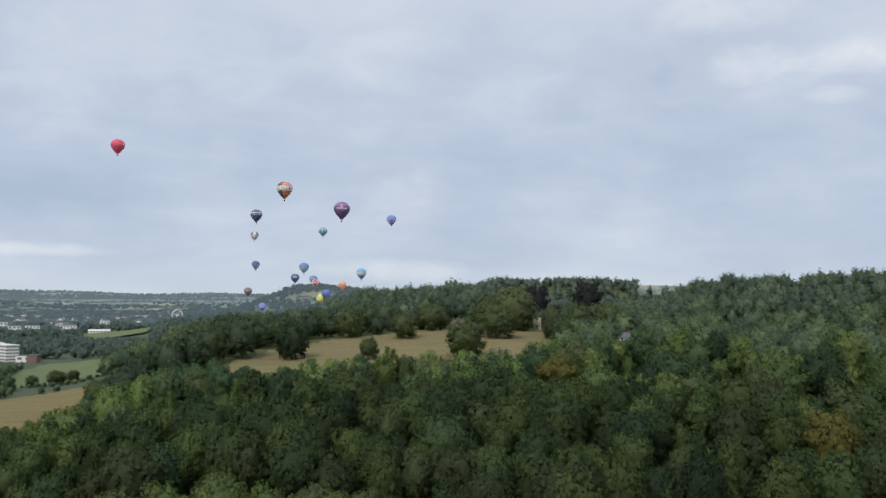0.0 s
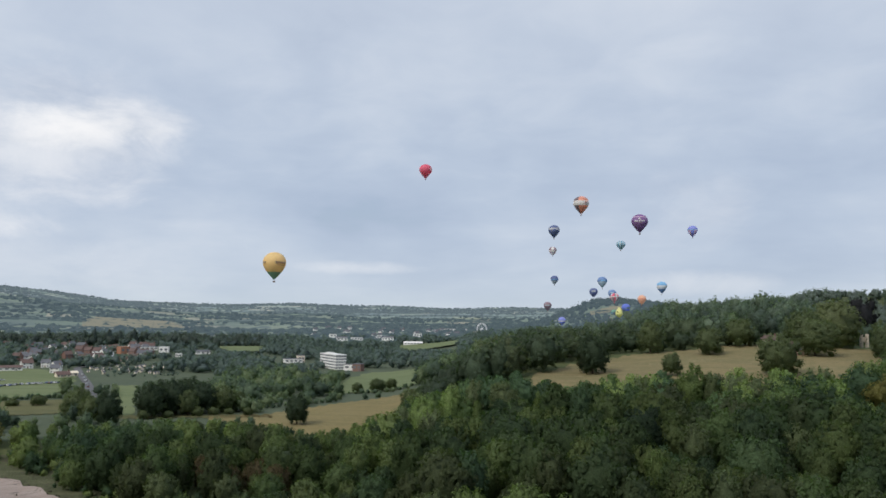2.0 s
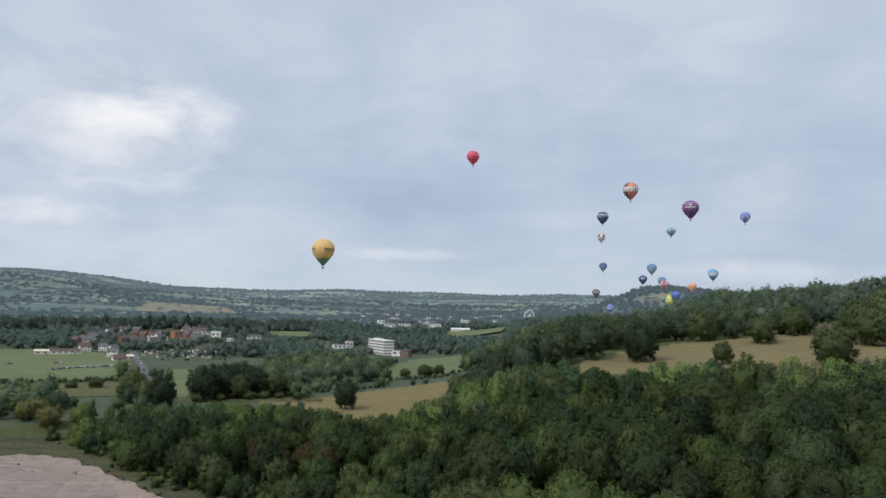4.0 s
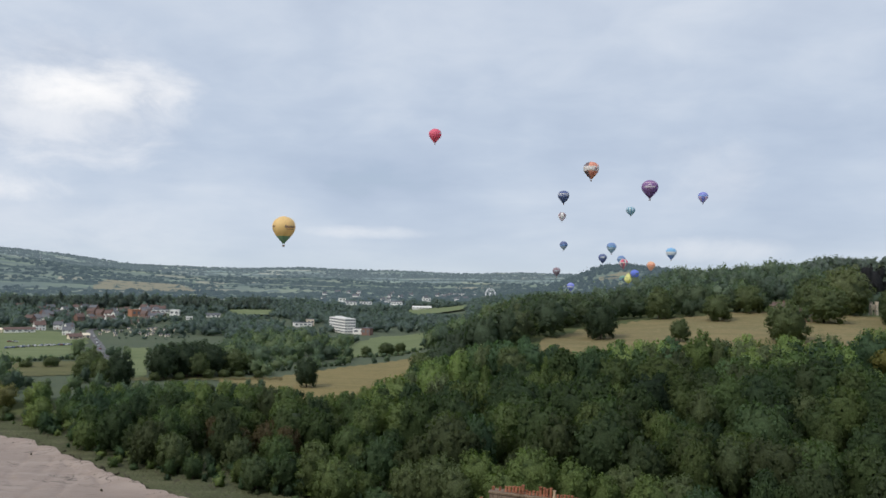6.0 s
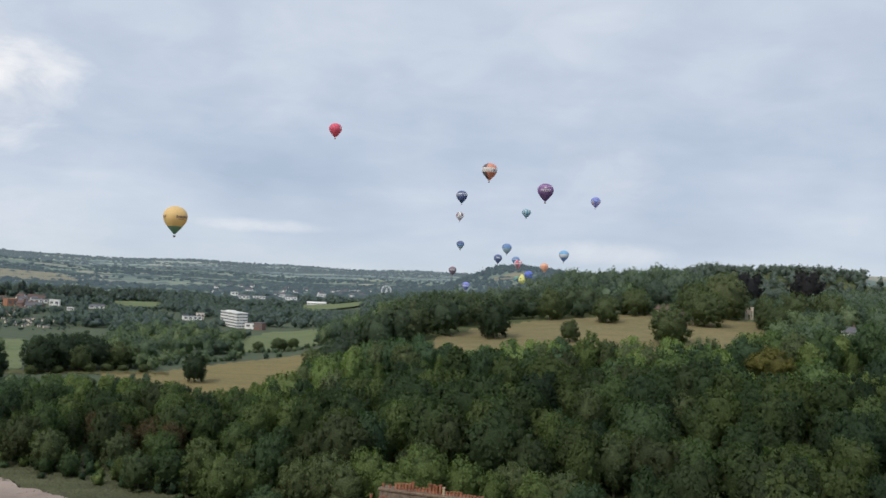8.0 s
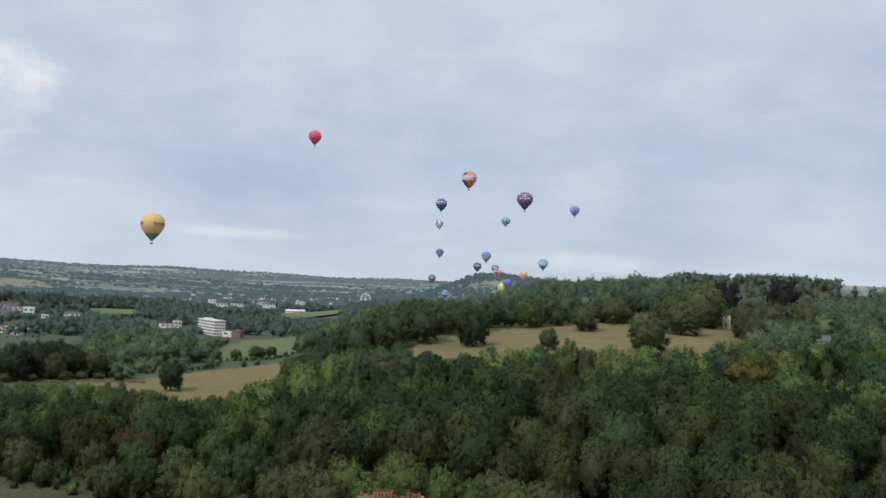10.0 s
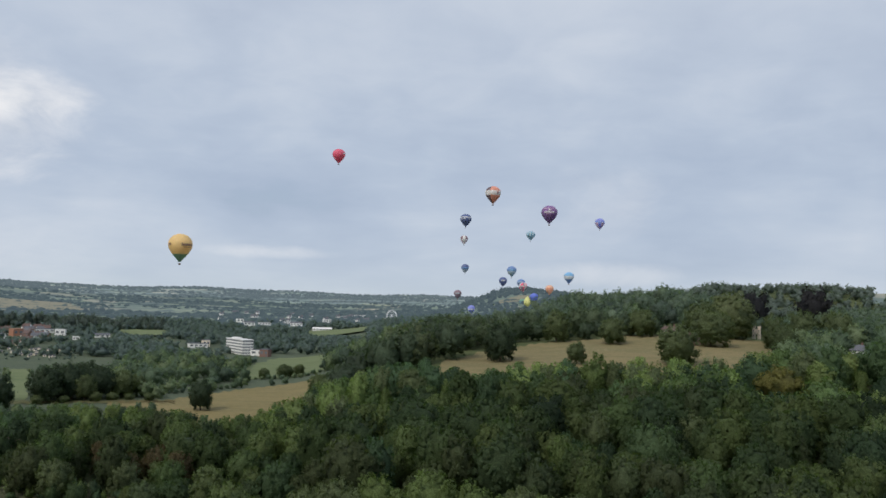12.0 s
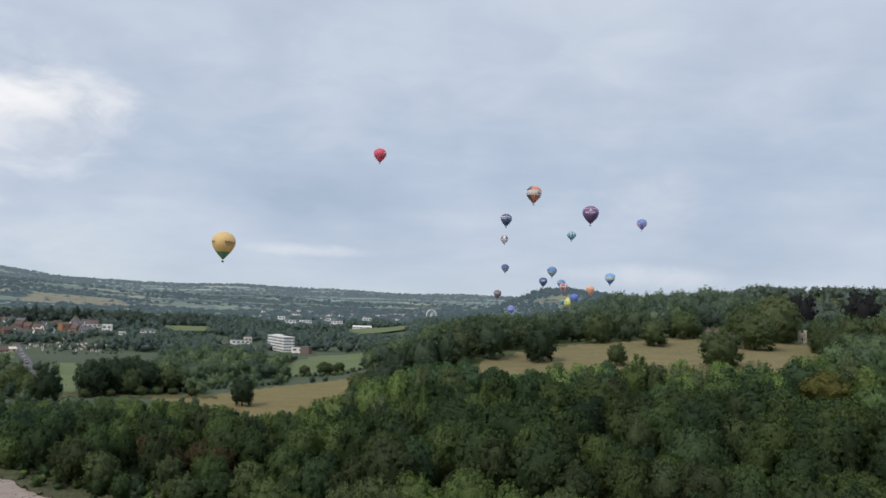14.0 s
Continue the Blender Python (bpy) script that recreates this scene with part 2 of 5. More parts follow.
def far_ground_material(name, haze_glow):
    """Small fields in green, straw and dark wood, seen edge on, hazed by emission."""
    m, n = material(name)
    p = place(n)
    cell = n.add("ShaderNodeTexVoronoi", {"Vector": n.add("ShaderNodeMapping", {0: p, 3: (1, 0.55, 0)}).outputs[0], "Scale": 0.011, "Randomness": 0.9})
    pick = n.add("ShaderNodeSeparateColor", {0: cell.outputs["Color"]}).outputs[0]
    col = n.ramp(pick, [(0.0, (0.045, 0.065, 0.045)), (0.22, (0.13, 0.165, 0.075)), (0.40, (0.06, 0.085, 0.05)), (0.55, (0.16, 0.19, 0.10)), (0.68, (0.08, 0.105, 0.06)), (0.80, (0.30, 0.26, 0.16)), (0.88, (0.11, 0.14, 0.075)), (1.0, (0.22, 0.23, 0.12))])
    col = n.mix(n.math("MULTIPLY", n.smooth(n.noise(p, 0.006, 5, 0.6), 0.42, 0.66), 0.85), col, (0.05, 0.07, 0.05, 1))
    finish(n, col, 0.95, None, haze_glow=((0.45, 0.585, 0.735), haze_glow), spec=0.1)
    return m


# The emitted haze is stronger on the farther ground.
FAR = far_ground_material("hazy_distant_fields", 0.192)
RIDGE = far_ground_material("hazy_horizon_fields", 0.30)


def mud_material():
    m, n = material("tidal_mud")
    p = n.add("ShaderNodeMapping", {0: place(n), 2: (0, 0, radians(-80)), 3: (0.3, 1.7, 1)}).outputs[0]
    f = n.noise(p, 0.06, 6, 0.6, 0.8)
    g = n.noise(p, 0.35, 4, 0.6, 1.5)
    col = n.ramp(f, [(0.3, (0.27, 0.215, 0.185)), (0.5, (0.335, 0.27, 0.235)), (0.7, (0.40, 0.33, 0.29))])
    col = n.mix(n.math("MULTIPLY", n.smooth(n.math("ABSOLUTE", n.math("SUBTRACT", n.noise(p, 0.13, 3, 0.5, 0.8), 0.47)), 0.022, 0.004), n.smooth(f, 0.42, 0.56)), col, (0.10, 0.08, 0.068, 1))
    finish(n, col, 0.6, n.math("ADD", g, n.noise(p, 3.0, 3)), 0.6, 0, 0.5, None, 0.25)
    return m


MUD = mud_material()
WHITE = plain("white_render", (0.80, 0.79, 0.76), 0.7)
CREAM = plain("cream_render", (0.80, 0.70, 0.56), 0.7)
BRICK = plain("red_brick", (0.22, 0.135, 0.11), 0.85, 0.15)
ORANGE = plain("orange_cladding", (0.38, 0.19, 0.12), 0.7)
TILE = plain("clay_roof_tiles", (0.14, 0.095, 0.085), 0.8, 0.15)
SLATE = plain("grey_slate", (0.13, 0.135, 0.15), 0.6, 0.15)
GLASSY = plain("window_glass_dark", (0.16, 0.175, 0.19), 0.15, 0.1)


def stained_render(name, pale, dark, soot):
    """Old render: blotches, thin runs of damp and sooty patches."""
    m, n = material(name)
    p = local(n)
    blot = n.noise(p, 0.9, 5, 0.65, 0.5)
    runs = n.noise(n.add("ShaderNodeMapping", {0: p, 3: (8.0, 8.0, 0.7)}).outputs[0], 1.0, 4, 0.6)
    col = n.ramp(blot, [(0.3, dark), (0.5, pale), (0.7, tuple(c * 1.2 for c in pale))])
    col = n.mix(n.math("MULTIPLY", n.smooth(runs, 0.5, 0.68), 0.75), col, (*soot, 1))
    col = n.mix(n.math("MULTIPLY", n.smooth(n.noise(p, 2.6, 4, 0.7), 0.56, 0.7), 0.6), col, (*soot, 1))
    finish(n, col, 0.9, n.noise(p, 9.0, 4), 0.5, 0, 0.05)
    return m


RENDER_GREY = stained_render("weathered_grey_render", (0.225, 0.172, 0.133), (0.14, 0.10, 0.075), (0.06, 0.042, 0.032))
COPING = stained_render("stained_stone_coping", (0.21, 0.155, 0.11), (0.13, 0.088, 0.058), (0.055, 0.036, 0.026))
TERRACOTTA = plain("terracotta", (0.34, 0.14, 0.082), 0.8, 0.4, 1.6)
BUFF = plain("buff_clay", (0.52, 0.40, 0.28), 0.75, 0.14, 3.0)
STONE = plain("pale_limestone", (0.76, 0.66, 0.54), 0.85, 0.14, 1.0)
TARMAC = plain("worn_tarmac", (0.13, 0.13, 0.135), 0.9, 0.12, 0.1)
METAL = plain("galvanised_steel", (0.45, 0.46, 0.47), 0.4, 0.08, 1.0, 0.7)
WICKER = plain("wicker", (0.16, 0.09, 0.045), 0.8, 0.2, 6.0)
TYRE = plain("tyre_rubber", (0.03, 0.03, 0.03), 0.9, 0.1, 5.0)
WHEELWHITE = plain("white_painted_steel", (0.8, 0.8, 0.8), 0.5, 0.05)


# ---- mesh helpers ----
def part(name, bm, mat, parent, label="", smooth=False):
    """Links a bmesh as one mesh object under a thing or a part."""
    me = bpy.data.meshes.new(name)
    if smooth:
        for f in bm.faces:
            f.smooth = True
    bm.to_mesh(me)
    bm.free()
    for x in mat if isinstance(mat, (list, tuple)) else [mat]:
        me.materials.append(x)
    ob = new(name, me)
    ob.parent = parent
    if label:
        ob["label"] = label
    return ob


def thing(name, m, label, category, group="", kind=""):
    ob = new(name)
    ob.empty_display_size = 0.5
    ob.matrix_world = m
    return tagged(ob, label, category, group, kind)


def box(bm, x0, x1, y0, y1, z0, z1, bevel=0.0, mi=0):
    made = bmesh.ops.create_cube(bm, size=1, matrix=Matrix.Translation(((x0 + x1) / 2, (y0 + y1) / 2, (z0 + z1) / 2)) @ Matrix.Diagonal((x1 - x0, y1 - y0, z1 - z0, 1)))
    faces = {f for vert in made["verts"] for f in vert.link_faces}
    for f in faces:
        f.material_index = mi
    if bevel:
        bmesh.ops.bevel(bm, geom=list({e for f in faces for e in f.edges}), offset=bevel, segments=1, affect="EDGES")
    return bm


def lathe(profile, n=16, closed=True):
    """A turned shape from (radius, height) pairs."""
    bm = bmesh.new()
    rings = []
    for r, z in profile:
        rings.append([bm.verts.new((r * math.cos(2 * math.pi * i / n), r * math.sin(2 * math.pi * i / n), z)) for i in range(n)])
    for a, b in zip(rings, rings[1:]):
        for i in range(n):
            bm.faces.new((a[i], a[(i + 1) % n], b[(i + 1) % n], b[i]))
    if closed:
        bm.faces.new(rings[0][::-1])
        bm.faces.new(rings[-1])
    return bm


def tube(bm, a, b, r, n=6, r2=None):
    a, b = Vector(a), Vector(b)
    q = (b - a).to_track_quat("Z", "Y").to_matrix().to_4x4()
    bmesh.ops.create_cone(bm, cap_ends=True, segments=n, radius1=r, radius2=r if r2 is None else r2, depth=(b - a).length, matrix=Matrix.Translation((a + b) / 2) @ q)
    return bm


def mesh_of(name, verts, tris, mats, mat_index=None, normals=None):
    """A mesh of triangles from arrays."""
    me = bpy.data.meshes.new(name)
    me.vertices.add(len(verts))
    me.vertices.foreach_set("co", np.asarray(verts, np.float32).ravel())
    me.loops.add(len(tris) * 3)
    me.loops.foreach_set("vertex_index", np.asarray(tris, np.int32).ravel())
    me.polygons.add(len(tris))
    me.polygons.foreach_set("loop_start", np.arange(0, len(tris) * 3, 3, dtype=np.int32))
    for x in mats:
        me.materials.append(x)
    if mat_index is not None:
        me.polygons.foreach_set("material_index", np.asarray(mat_index, np.int32))
    me.update(calc_edges=True)
    if normals is not None:
        me.attributes.new("custom_normal", "FLOAT_VECTOR", "POINT").data.foreach_set("vector", np.asarray(normals, np.float32).ravel())
        me.polygons.foreach_set("use_smooth", np.ones(len(tris), bool))
    return me


# ---- the lie of the land ----
def smoothstep(lo, hi, x):
    s = np.clip((np.asarray(x, float) - lo) / (hi - lo), 0, 1)
    return s * s * (3 - 2 * s)


def bank(x):
    """The far edge of the river: y over x."""
    spit = 10.8 * np.log1p(np.exp(np.clip((np.minimum(-x, 300) - 214) / 8, -40, 40)))
    return 215 + 0.86 * 30 * np.log1p(np.exp(np.clip((-x - 75) / 30, -40, 40))) - spit


HILL_R, HILL_Z = [0, 240, 300, 350, 400, 440, 560], [0, 3, 9, 16, 24, 35.5, 46.5]
CREST_LEFT = [-60, -41, -37.6, -32, -30.5, -29.4, -28, -24, -19, -16, -13.6, -11.3, -9.3, -6, -3]
CREST_Z = [92, 94, 89, 86, 78, 68, 63, 62, 68, 79, 77, 73, 71, 52, 44]
PLAIN_R, PLAIN_Z = [0, 250, 330, 450, 600, 850, 1200, 1700, 2500, 3500, 4600, 5200], [0, 1.5, 4, 10, 11, 12, 15, 30, 46, 82, 114, 112]
SHORE_Q, SHORE_Z = [-230, -212, -195, -140, -100, -80, -68, -4, 0, 6, 30, 60, 100, 400], [68.4, 68.4, 62, 36, 20, 5, -1.5, -0.6, 0.4, 1.4, 3.0, 14, 40, 300]


def ground(x, y):
    x, y = np.asarray(x, float), np.asarray(y, float)
    r = np.hypot(x, y)
    left = np.degrees(np.arctan2(-x, y))
    right = (1 - smoothstep(-1, 10, left)) * (1 - smoothstep(2100, 3200, r))
    hill = np.interp(r, HILL_R, HILL_Z)
    crest = np.interp(left, CREST_LEFT, CREST_Z)
    back = np.interp(r, [560, 850, 1000, 1700, 5200], [0, 1, 1, 0.45, 0.4])
    hill = np.where(r > 560, np.where(r < 850, 46.5, 30) + back * (crest - np.where(r < 850, 46.5, 30)), hill)
    low = np.interp(r, PLAIN_R, PLAIN_Z)
    z = low + right * (hill - low)
    plateau = smoothstep(1000, 1160, r) * (1 - smoothstep(1500, 2100, r)) * smoothstep(-36, -33, left) * (1 - smoothstep(-19, -14, left))
    z = z + plateau * np.maximum(0, 101 - z)
    z = z + 70 * np.exp(-((left - 36) / 7) ** 2) * smoothstep(1700, 3100, r) * (left > 0)
    z = z + 66 * np.exp(-((left + 5.5) / np.where(left > -5.5, 4.2, 7.0)) ** 2) * np.exp(-((r - 1900) / 330) ** 2)
    z = z + (1.2 * np.sin(x / 37 + 1) * np.sin(y / 51) + 0.6 * np.sin(x / 13) * np.sin(y / 17 + 2)) * smoothstep(300, 420, r) * (1 - 0.6 * (1 - right))
    z = z + (4 * np.sin(x / 210 + 0.5) + 3 * np.sin(x / 97 + y / 300)) * smoothstep(1600, 2600, r)
    q = y - bank(x)
    return np.minimum(z, np.interp(q, SHORE_Q, SHORE_Z)) if np.ndim(z) else float(min(z, np.interp(q, SHORE_Q, SHORE_Z)))


def full_ground(x, y):
    """The land with the slope on the camera's own side of the river."""
    x, y = np.asarray(x, float), np.asarray(y, float)
    q = y - bank(x)
    near = np.interp(q, SHORE_Q, SHORE_Z)
    return np.where(q < 0, near, ground(x, y))


def spot(left, r):
    """The place on the ground at degrees left of +y and metres away."""
    x, y = -math.sin(radians(left)) * r, math.cos(radians(left)) * r
    return Vector((x, y, float(full_ground(x, y))))


def grid_mesh(name, lefts, rs, lift, mats, which=None):
    """A sheet that follows the land, over a fan of directions and distances."""
    a, r = np.meshgrid(np.radians(lefts), rs, indexing="ij")
    x, y = -np.sin(a) * r, np.cos(a) * r
    z = full_ground(x, y) + lift
    na, nr = a.shape
    idx = np.arange(na * nr).reshape(na, nr)
    p, q, s, t = idx[:-1, :-1].ravel(), idx[1:, :-1].ravel(), idx[1:, 1:].ravel(), idx[:-1, 1:].ravel()
    tris = np.concatenate([np.stack([p, t, s], 1), np.stack([p, s, q], 1)])
    mi = None
    if which is not None:
        centre = np.stack([x.ravel(), y.ravel()], 1)[tris].mean(1)
        mi = which(centre[:, 0], centre[:, 1])
    me = mesh_of(name, np.stack([x.ravel(), y.ravel(), z.ravel()], 1), tris, mats, mi)
    me.polygons.foreach_set("use_smooth", np.ones(len(tris), bool))
    return me


def ground_kind(x, y):
    r, q = np.hypot(x, y), y - bank(x)
    k = np.zeros(len(x), int)
    k[(q > -70) & (q < -8)] = 1
    k[(q >= -8) & (q < 34)] = 2
    left = np.degrees(np.arctan2(-x, y))
    k[(r > 440) & (left > 4)] = 5
    # kinds 3 and 4 are the ground with emitted haze
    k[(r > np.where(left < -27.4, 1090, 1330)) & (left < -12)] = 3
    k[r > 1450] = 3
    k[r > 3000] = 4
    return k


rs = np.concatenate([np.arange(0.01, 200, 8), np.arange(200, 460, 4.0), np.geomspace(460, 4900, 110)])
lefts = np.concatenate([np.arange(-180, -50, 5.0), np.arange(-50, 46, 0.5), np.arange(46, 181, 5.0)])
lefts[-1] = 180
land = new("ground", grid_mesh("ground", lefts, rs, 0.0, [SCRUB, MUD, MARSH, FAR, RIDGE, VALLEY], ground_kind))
tagged(land, "wooded hillside and valley floor running out to hazy hills", "ground", kind="structure")


# the mud bank, with a ragged edge and worn rills
ux = np.arange(-420, 80, 2.0)
uq = np.linspace(0, 1, 60)
edge_ = np.array([1.0 + 3.4 * noise.noise(Vector((v_ / 9, 0, 2))) + 1.6 * noise.noise(Vector((v_ / 3, 4, 2))) for v_ in ux])
gx, gf = np.meshgrid(ux, uq, indexing="ij")
gq = -66 + (edge_[:, None] + 66) * gf
gy = bank(gx) + gq
rill = np.array([noise.noise(Vector((a_ / 14 + b_ / 30, b_ / 60 - a_ / 50, 7))) for a_, b_ in zip(gx.ravel(), gq.ravel())]).reshape(gx.shape)
gz = full_ground(gx, gy) + 0.5 + 0.7 * smoothstep(-12, -4, gq) - 0.9 * np.exp(-(rill / 0.05) ** 2) * (gq < -3) * (gq > -40)
ids = np.arange(gx.size).reshape(gx.shape)
p_, q_, s_, t_ = ids[:-1, :-1].ravel(), ids[1:, :-1].ravel(), ids[1:, 1:].ravel(), ids[:-1, 1:].ravel()
me = mesh_of("mud_bank", np.stack([gx.ravel(), gy.ravel(), gz.ravel()], 1), np.concatenate([np.stack([p_, q_, s_], 1), np.stack([p_, s_, t_], 1)]), [MUD])
tagged(new("mud_bank", me), "pinkish-brown tidal mud bank with worn rills", "mud", kind="structure")


def inside(poly, left, r):
    """Whether points lie in a polygon of (degrees left, metres)."""
    left, r = np.asarray(left, float), np.asarray(r, float)
    hit = np.zeros(left.shape, bool)
    for (a0, r0), (a1, r1) in zip(poly, poly[1:] + poly[:1]):
        if r0 != r1:
            cross = ((r0 > r) != (r1 > r)) & (left < (a1 - a0) * (r - r0) / (r1 - r0) + a0)
            hit ^= cross
    return hit


FIELDS = [
    ("meadow", [(0.4, 424), (-6, 416), (-14, 425), (-21.5, 440), (-22.3, 520), (-21.2, 640), (-18, 640), (-14, 606), (-10, 585), (-6.2, 552), (-3.4, 516), (-0.6, 470)], DRY, "sunburnt straw-coloured parkland meadow on the hill"),
    ("hay_field", [(18.5, 470), (15, 412), (12, 408), (9, 440), (6.5, 520), (7.0, 612), (9.5, 596), (13, 556), (17.3, 508), (21, 500), (21, 485)], HAY, "dry mown hay field on the valley side"),
    ("green_field", [(13.6, 628), (10, 640), (7, 670), (7, 850), (10.4, 850), (12.4, 740)], GREEN, "flat green pasture beside the white office block"),
    ("far_pasture", [(4.2, 1180), (4.2, 1340), (8.4, 1320), (9.2, 1170)], GREEN, "pale green pasture beyond dark trees"),
    ("playing_field", [(28.9, 760), (30.0, 630), (33, 622), (40, 620), (42, 960), (35, 960), (31.5, 905), (29.0, 830)], GREEN, "mown green playing field with parked cars"),
    ("rough_field", [(29.0, 606), (41, 602), (41, 530), (29.0, 530)], ROUGH, "strip of dry rough grass behind a hedge"),
    ("paddock", [(25.4, 515), (26.4, 512), (26.6, 700), (25.4, 705)], GREEN, "narrow green paddock between tall trees"),
    ("grass_strip", [(16.8, 496), (21, 494), (24, 497), (28.2, 500), (28.2, 518), (24, 512), (21, 509), (16.8, 510)], ROUGH, "strip of rough grass below the dark trees"),
    ("lawn", [(20.0, 1180), (20.6, 1290), (17.6, 1300), (17.6, 1190)], GREEN, "bright green lawn among far buildings"),
    ("garden_lawn", [(-19.7, 628), (-21.3, 636), (-21.3, 668), (-19.9, 662)], GREEN, "small green lawn beside the stone gatehouse"),
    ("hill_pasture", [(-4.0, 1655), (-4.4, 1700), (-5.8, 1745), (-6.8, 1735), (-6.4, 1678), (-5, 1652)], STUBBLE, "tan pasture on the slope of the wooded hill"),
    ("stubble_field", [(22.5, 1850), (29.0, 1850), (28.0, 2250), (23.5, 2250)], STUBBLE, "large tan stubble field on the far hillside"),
]
for fname, poly, mat, label in FIELDS:
    a = np.array(poly)
    close = a[:, 1].min() < 1000
    la, ra = np.arange(a[:, 0].min(), a[:, 0].max(), 0.1 if close else 0.25), np.arange(a[:, 1].min(), a[:, 1].max(), 2.0 if close else max(4.0, np.ptp(a[:, 1]) / 60))
    me = grid_mesh(fname, la, ra, 0.35 if close else 2.5, [mat])
    co = np.empty(len(me.vertices) * 3, np.float32)
    me.vertices.foreach_get("co", co)
    co = co.reshape(-1, 3)
    tri = np.empty(len(me.polygons) * 3, np.int32)
    me.loops.foreach_get("vertex_index", tri)
    tri = tri.reshape(-1, 3)
    mid = co[tri].mean(1)
    l_, r_ = np.degrees(np.arctan2(-mid[:, 0], mid[:, 1])), np.hypot(mid[:, 0], mid[:, 1])
    kept = tri[inside(poly, l_ + 0.15 * np.sin(r_ / 7), r_ + 2.5 * np.sin(l_ * 9))]
    used_, again = np.unique(kept, return_inverse=True)
    bpy.data.meshes.remove(me)
    me = mesh_of(fname, co[used_], again.reshape(-1, 3), [mat])
    me.polygons.foreach_set("use_smooth", np.ones(len(me.polygons), bool))
    tagged(new(fname, me), label, "field", kind="structure")


# ---- trees ----
def ico(sub):
    bm = bmesh.new()
    bmesh.ops.create_icosphere(bm, subdivisions=sub, radius=1)
    vs = np.array([vert.co[:] for vert in bm.verts])
    ts = np.array([[vert.index for vert in f.verts] for f in bm.faces])
    bm.free()
    return vs, ts


ICO1, ICO2 = ico(1), ico(2)   # 20 and 80 faces


def crown(rng, leaves, size, clumps, wide=0.46, low=0.05, point=0.0, core=ICO1):
    """Crown of a tree one metre tall: boughs that bulge from a dome, each a puff of leaf sprays round a shaded heart."""
    mid, half = low + (1 - low) * 0.46, (1 - low) * 0.5
    boughs = rng.normal(0, 1, (7, 3))
    boughs[:, 2] = np.abs(boughs[:, 2]) * 0.8 - 0.25
    boughs /= np.linalg.norm(boughs, axis=1)[:, None]
    swell = rng.uniform(0.10, 0.26, 7)

    def reach(d):
        """How far the crown goes in a direction, as a share of its radius."""
        near = np.clip(d @ boughs.T, 0, 1) ** 5
        k = 0.80 + (near * swell).max(1) + 0.04 * np.sin(5 * d[:, 0] + 3 * d[:, 2])
        return k * (1 - point * np.clip(d[:, 2], 0, 1) * 0.3) * np.where(d[:, 2] < 0, 1 + 0.10 * d[:, 2], 1)

    span = np.array((wide, wide, half))

    def skirt(d):
        """Below its widest part the crown hangs nearly straight down."""
        out = np.where(d[:, 2] < 0, (1 - 0.16 * d[:, 2] ** 2) / np.sqrt(np.clip(1 - d[:, 2] ** 2, 0.05, 1)), 1.0)
        return d * np.stack([out, out, np.where(d[:, 2] < 0, 1.22, 1.0)], 1)

    v0 = core[0] / np.linalg.norm(core[0], axis=1)[:, None]
    heart = skirt(v0) * (reach(v0) * 0.80)[:, None] * span + (0, 0, mid)
    vs, ts, ns, at = [heart], [core[1]], [v0 * 0.7 + (0, 0, -0.15)], len(v0)
    # puffs over the dome, evenly strewn
    i = np.arange(clumps) + 0.5
    up = 1 - 1.94 * i / clumps
    turn = 2.39996 * i + rng.uniform(-0.5, 0.5, clumps)
    ring = np.sqrt(np.clip(1 - up * up, 0, 1))
    d0 = np.stack([ring * np.cos(turn), ring * np.sin(turn), up], 1) + rng.normal(0, 0.10, (clumps, 3))
    d0 /= np.linalg.norm(d0, axis=1)[:, None]
    mids = skirt(d0) * (reach(d0) * rng.uniform(0.78, 1.0, clumps))[:, None] * span + (0, 0, mid)
    puff = wide * 1.45 / math.sqrt(clumps) * rng.uniform(0.7, 1.4, clumps)
    ball, faces = ICO1
    for c, r, d in zip(mids, puff, d0):
        v1 = ball * (1 + rng.normal(0, 0.12, (len(ball), 1)))
        vs.append(c + v1 * r * (0.60, 0.60, 0.64))
        lean = v1 * 0.6 + d * 0.75
        ns.append(lean)
        ts.append(faces + at)
        at += len(ball)
    who = rng.choice(clumps, leaves, p=puff ** 2 / (puff ** 2).sum())
    d = rng.normal(0, 0.75, (leaves, 3)) + d0[who] * 0.8 + (0, 0, 0.25)
    d /= np.linalg.norm(d, axis=1)[:, None]
    p = mids[who] + d * puff[who][:, None] * rng.uniform(0.55, 1.4, (leaves, 1))
    nrm = d + rng.normal(0, 0.45, (leaves, 3))
    nrm /= np.linalg.norm(nrm, axis=1)[:, None]
    u = np.cross(nrm, rng.normal(0, 1, (leaves, 3)))
    u /= np.linalg.norm(u, axis=1)[:, None]
    t = np.cross(nrm, u)
    s = size * rng.uniform(0.6, 1.35, (leaves, 1))
    blade = np.stack([p - u * s * 0.62 - t * s * 0.3, p + u * s * 0.62 - t * s * 0.3 + nrm * s * 0.12, p + t * s * 0.75 - nrm * s * 0.1], 1)
    vs.append(blade.reshape(-1, 3))
    ns.append(np.repeat(0.55 * d + 0.75 * d0[who] + rng.normal(0, 0.24, (leaves, 3)), 3, axis=0))
    ts.append(at + np.arange(3 * leaves).reshape(-1, 3))
    ns, vs = np.concatenate(ns), np.concatenate(vs)
    vs[:, 2] *= 1 / np.quantile(vs[:, 2], 0.998)
    vs[:, :2] *= wide / np.quantile(np.hypot(vs[:, 0], vs[:, 1]), 0.97)
    return vs, np.concatenate(ts), ns / (np.linalg.norm(ns, axis=1)[:, None] + 1e-6)


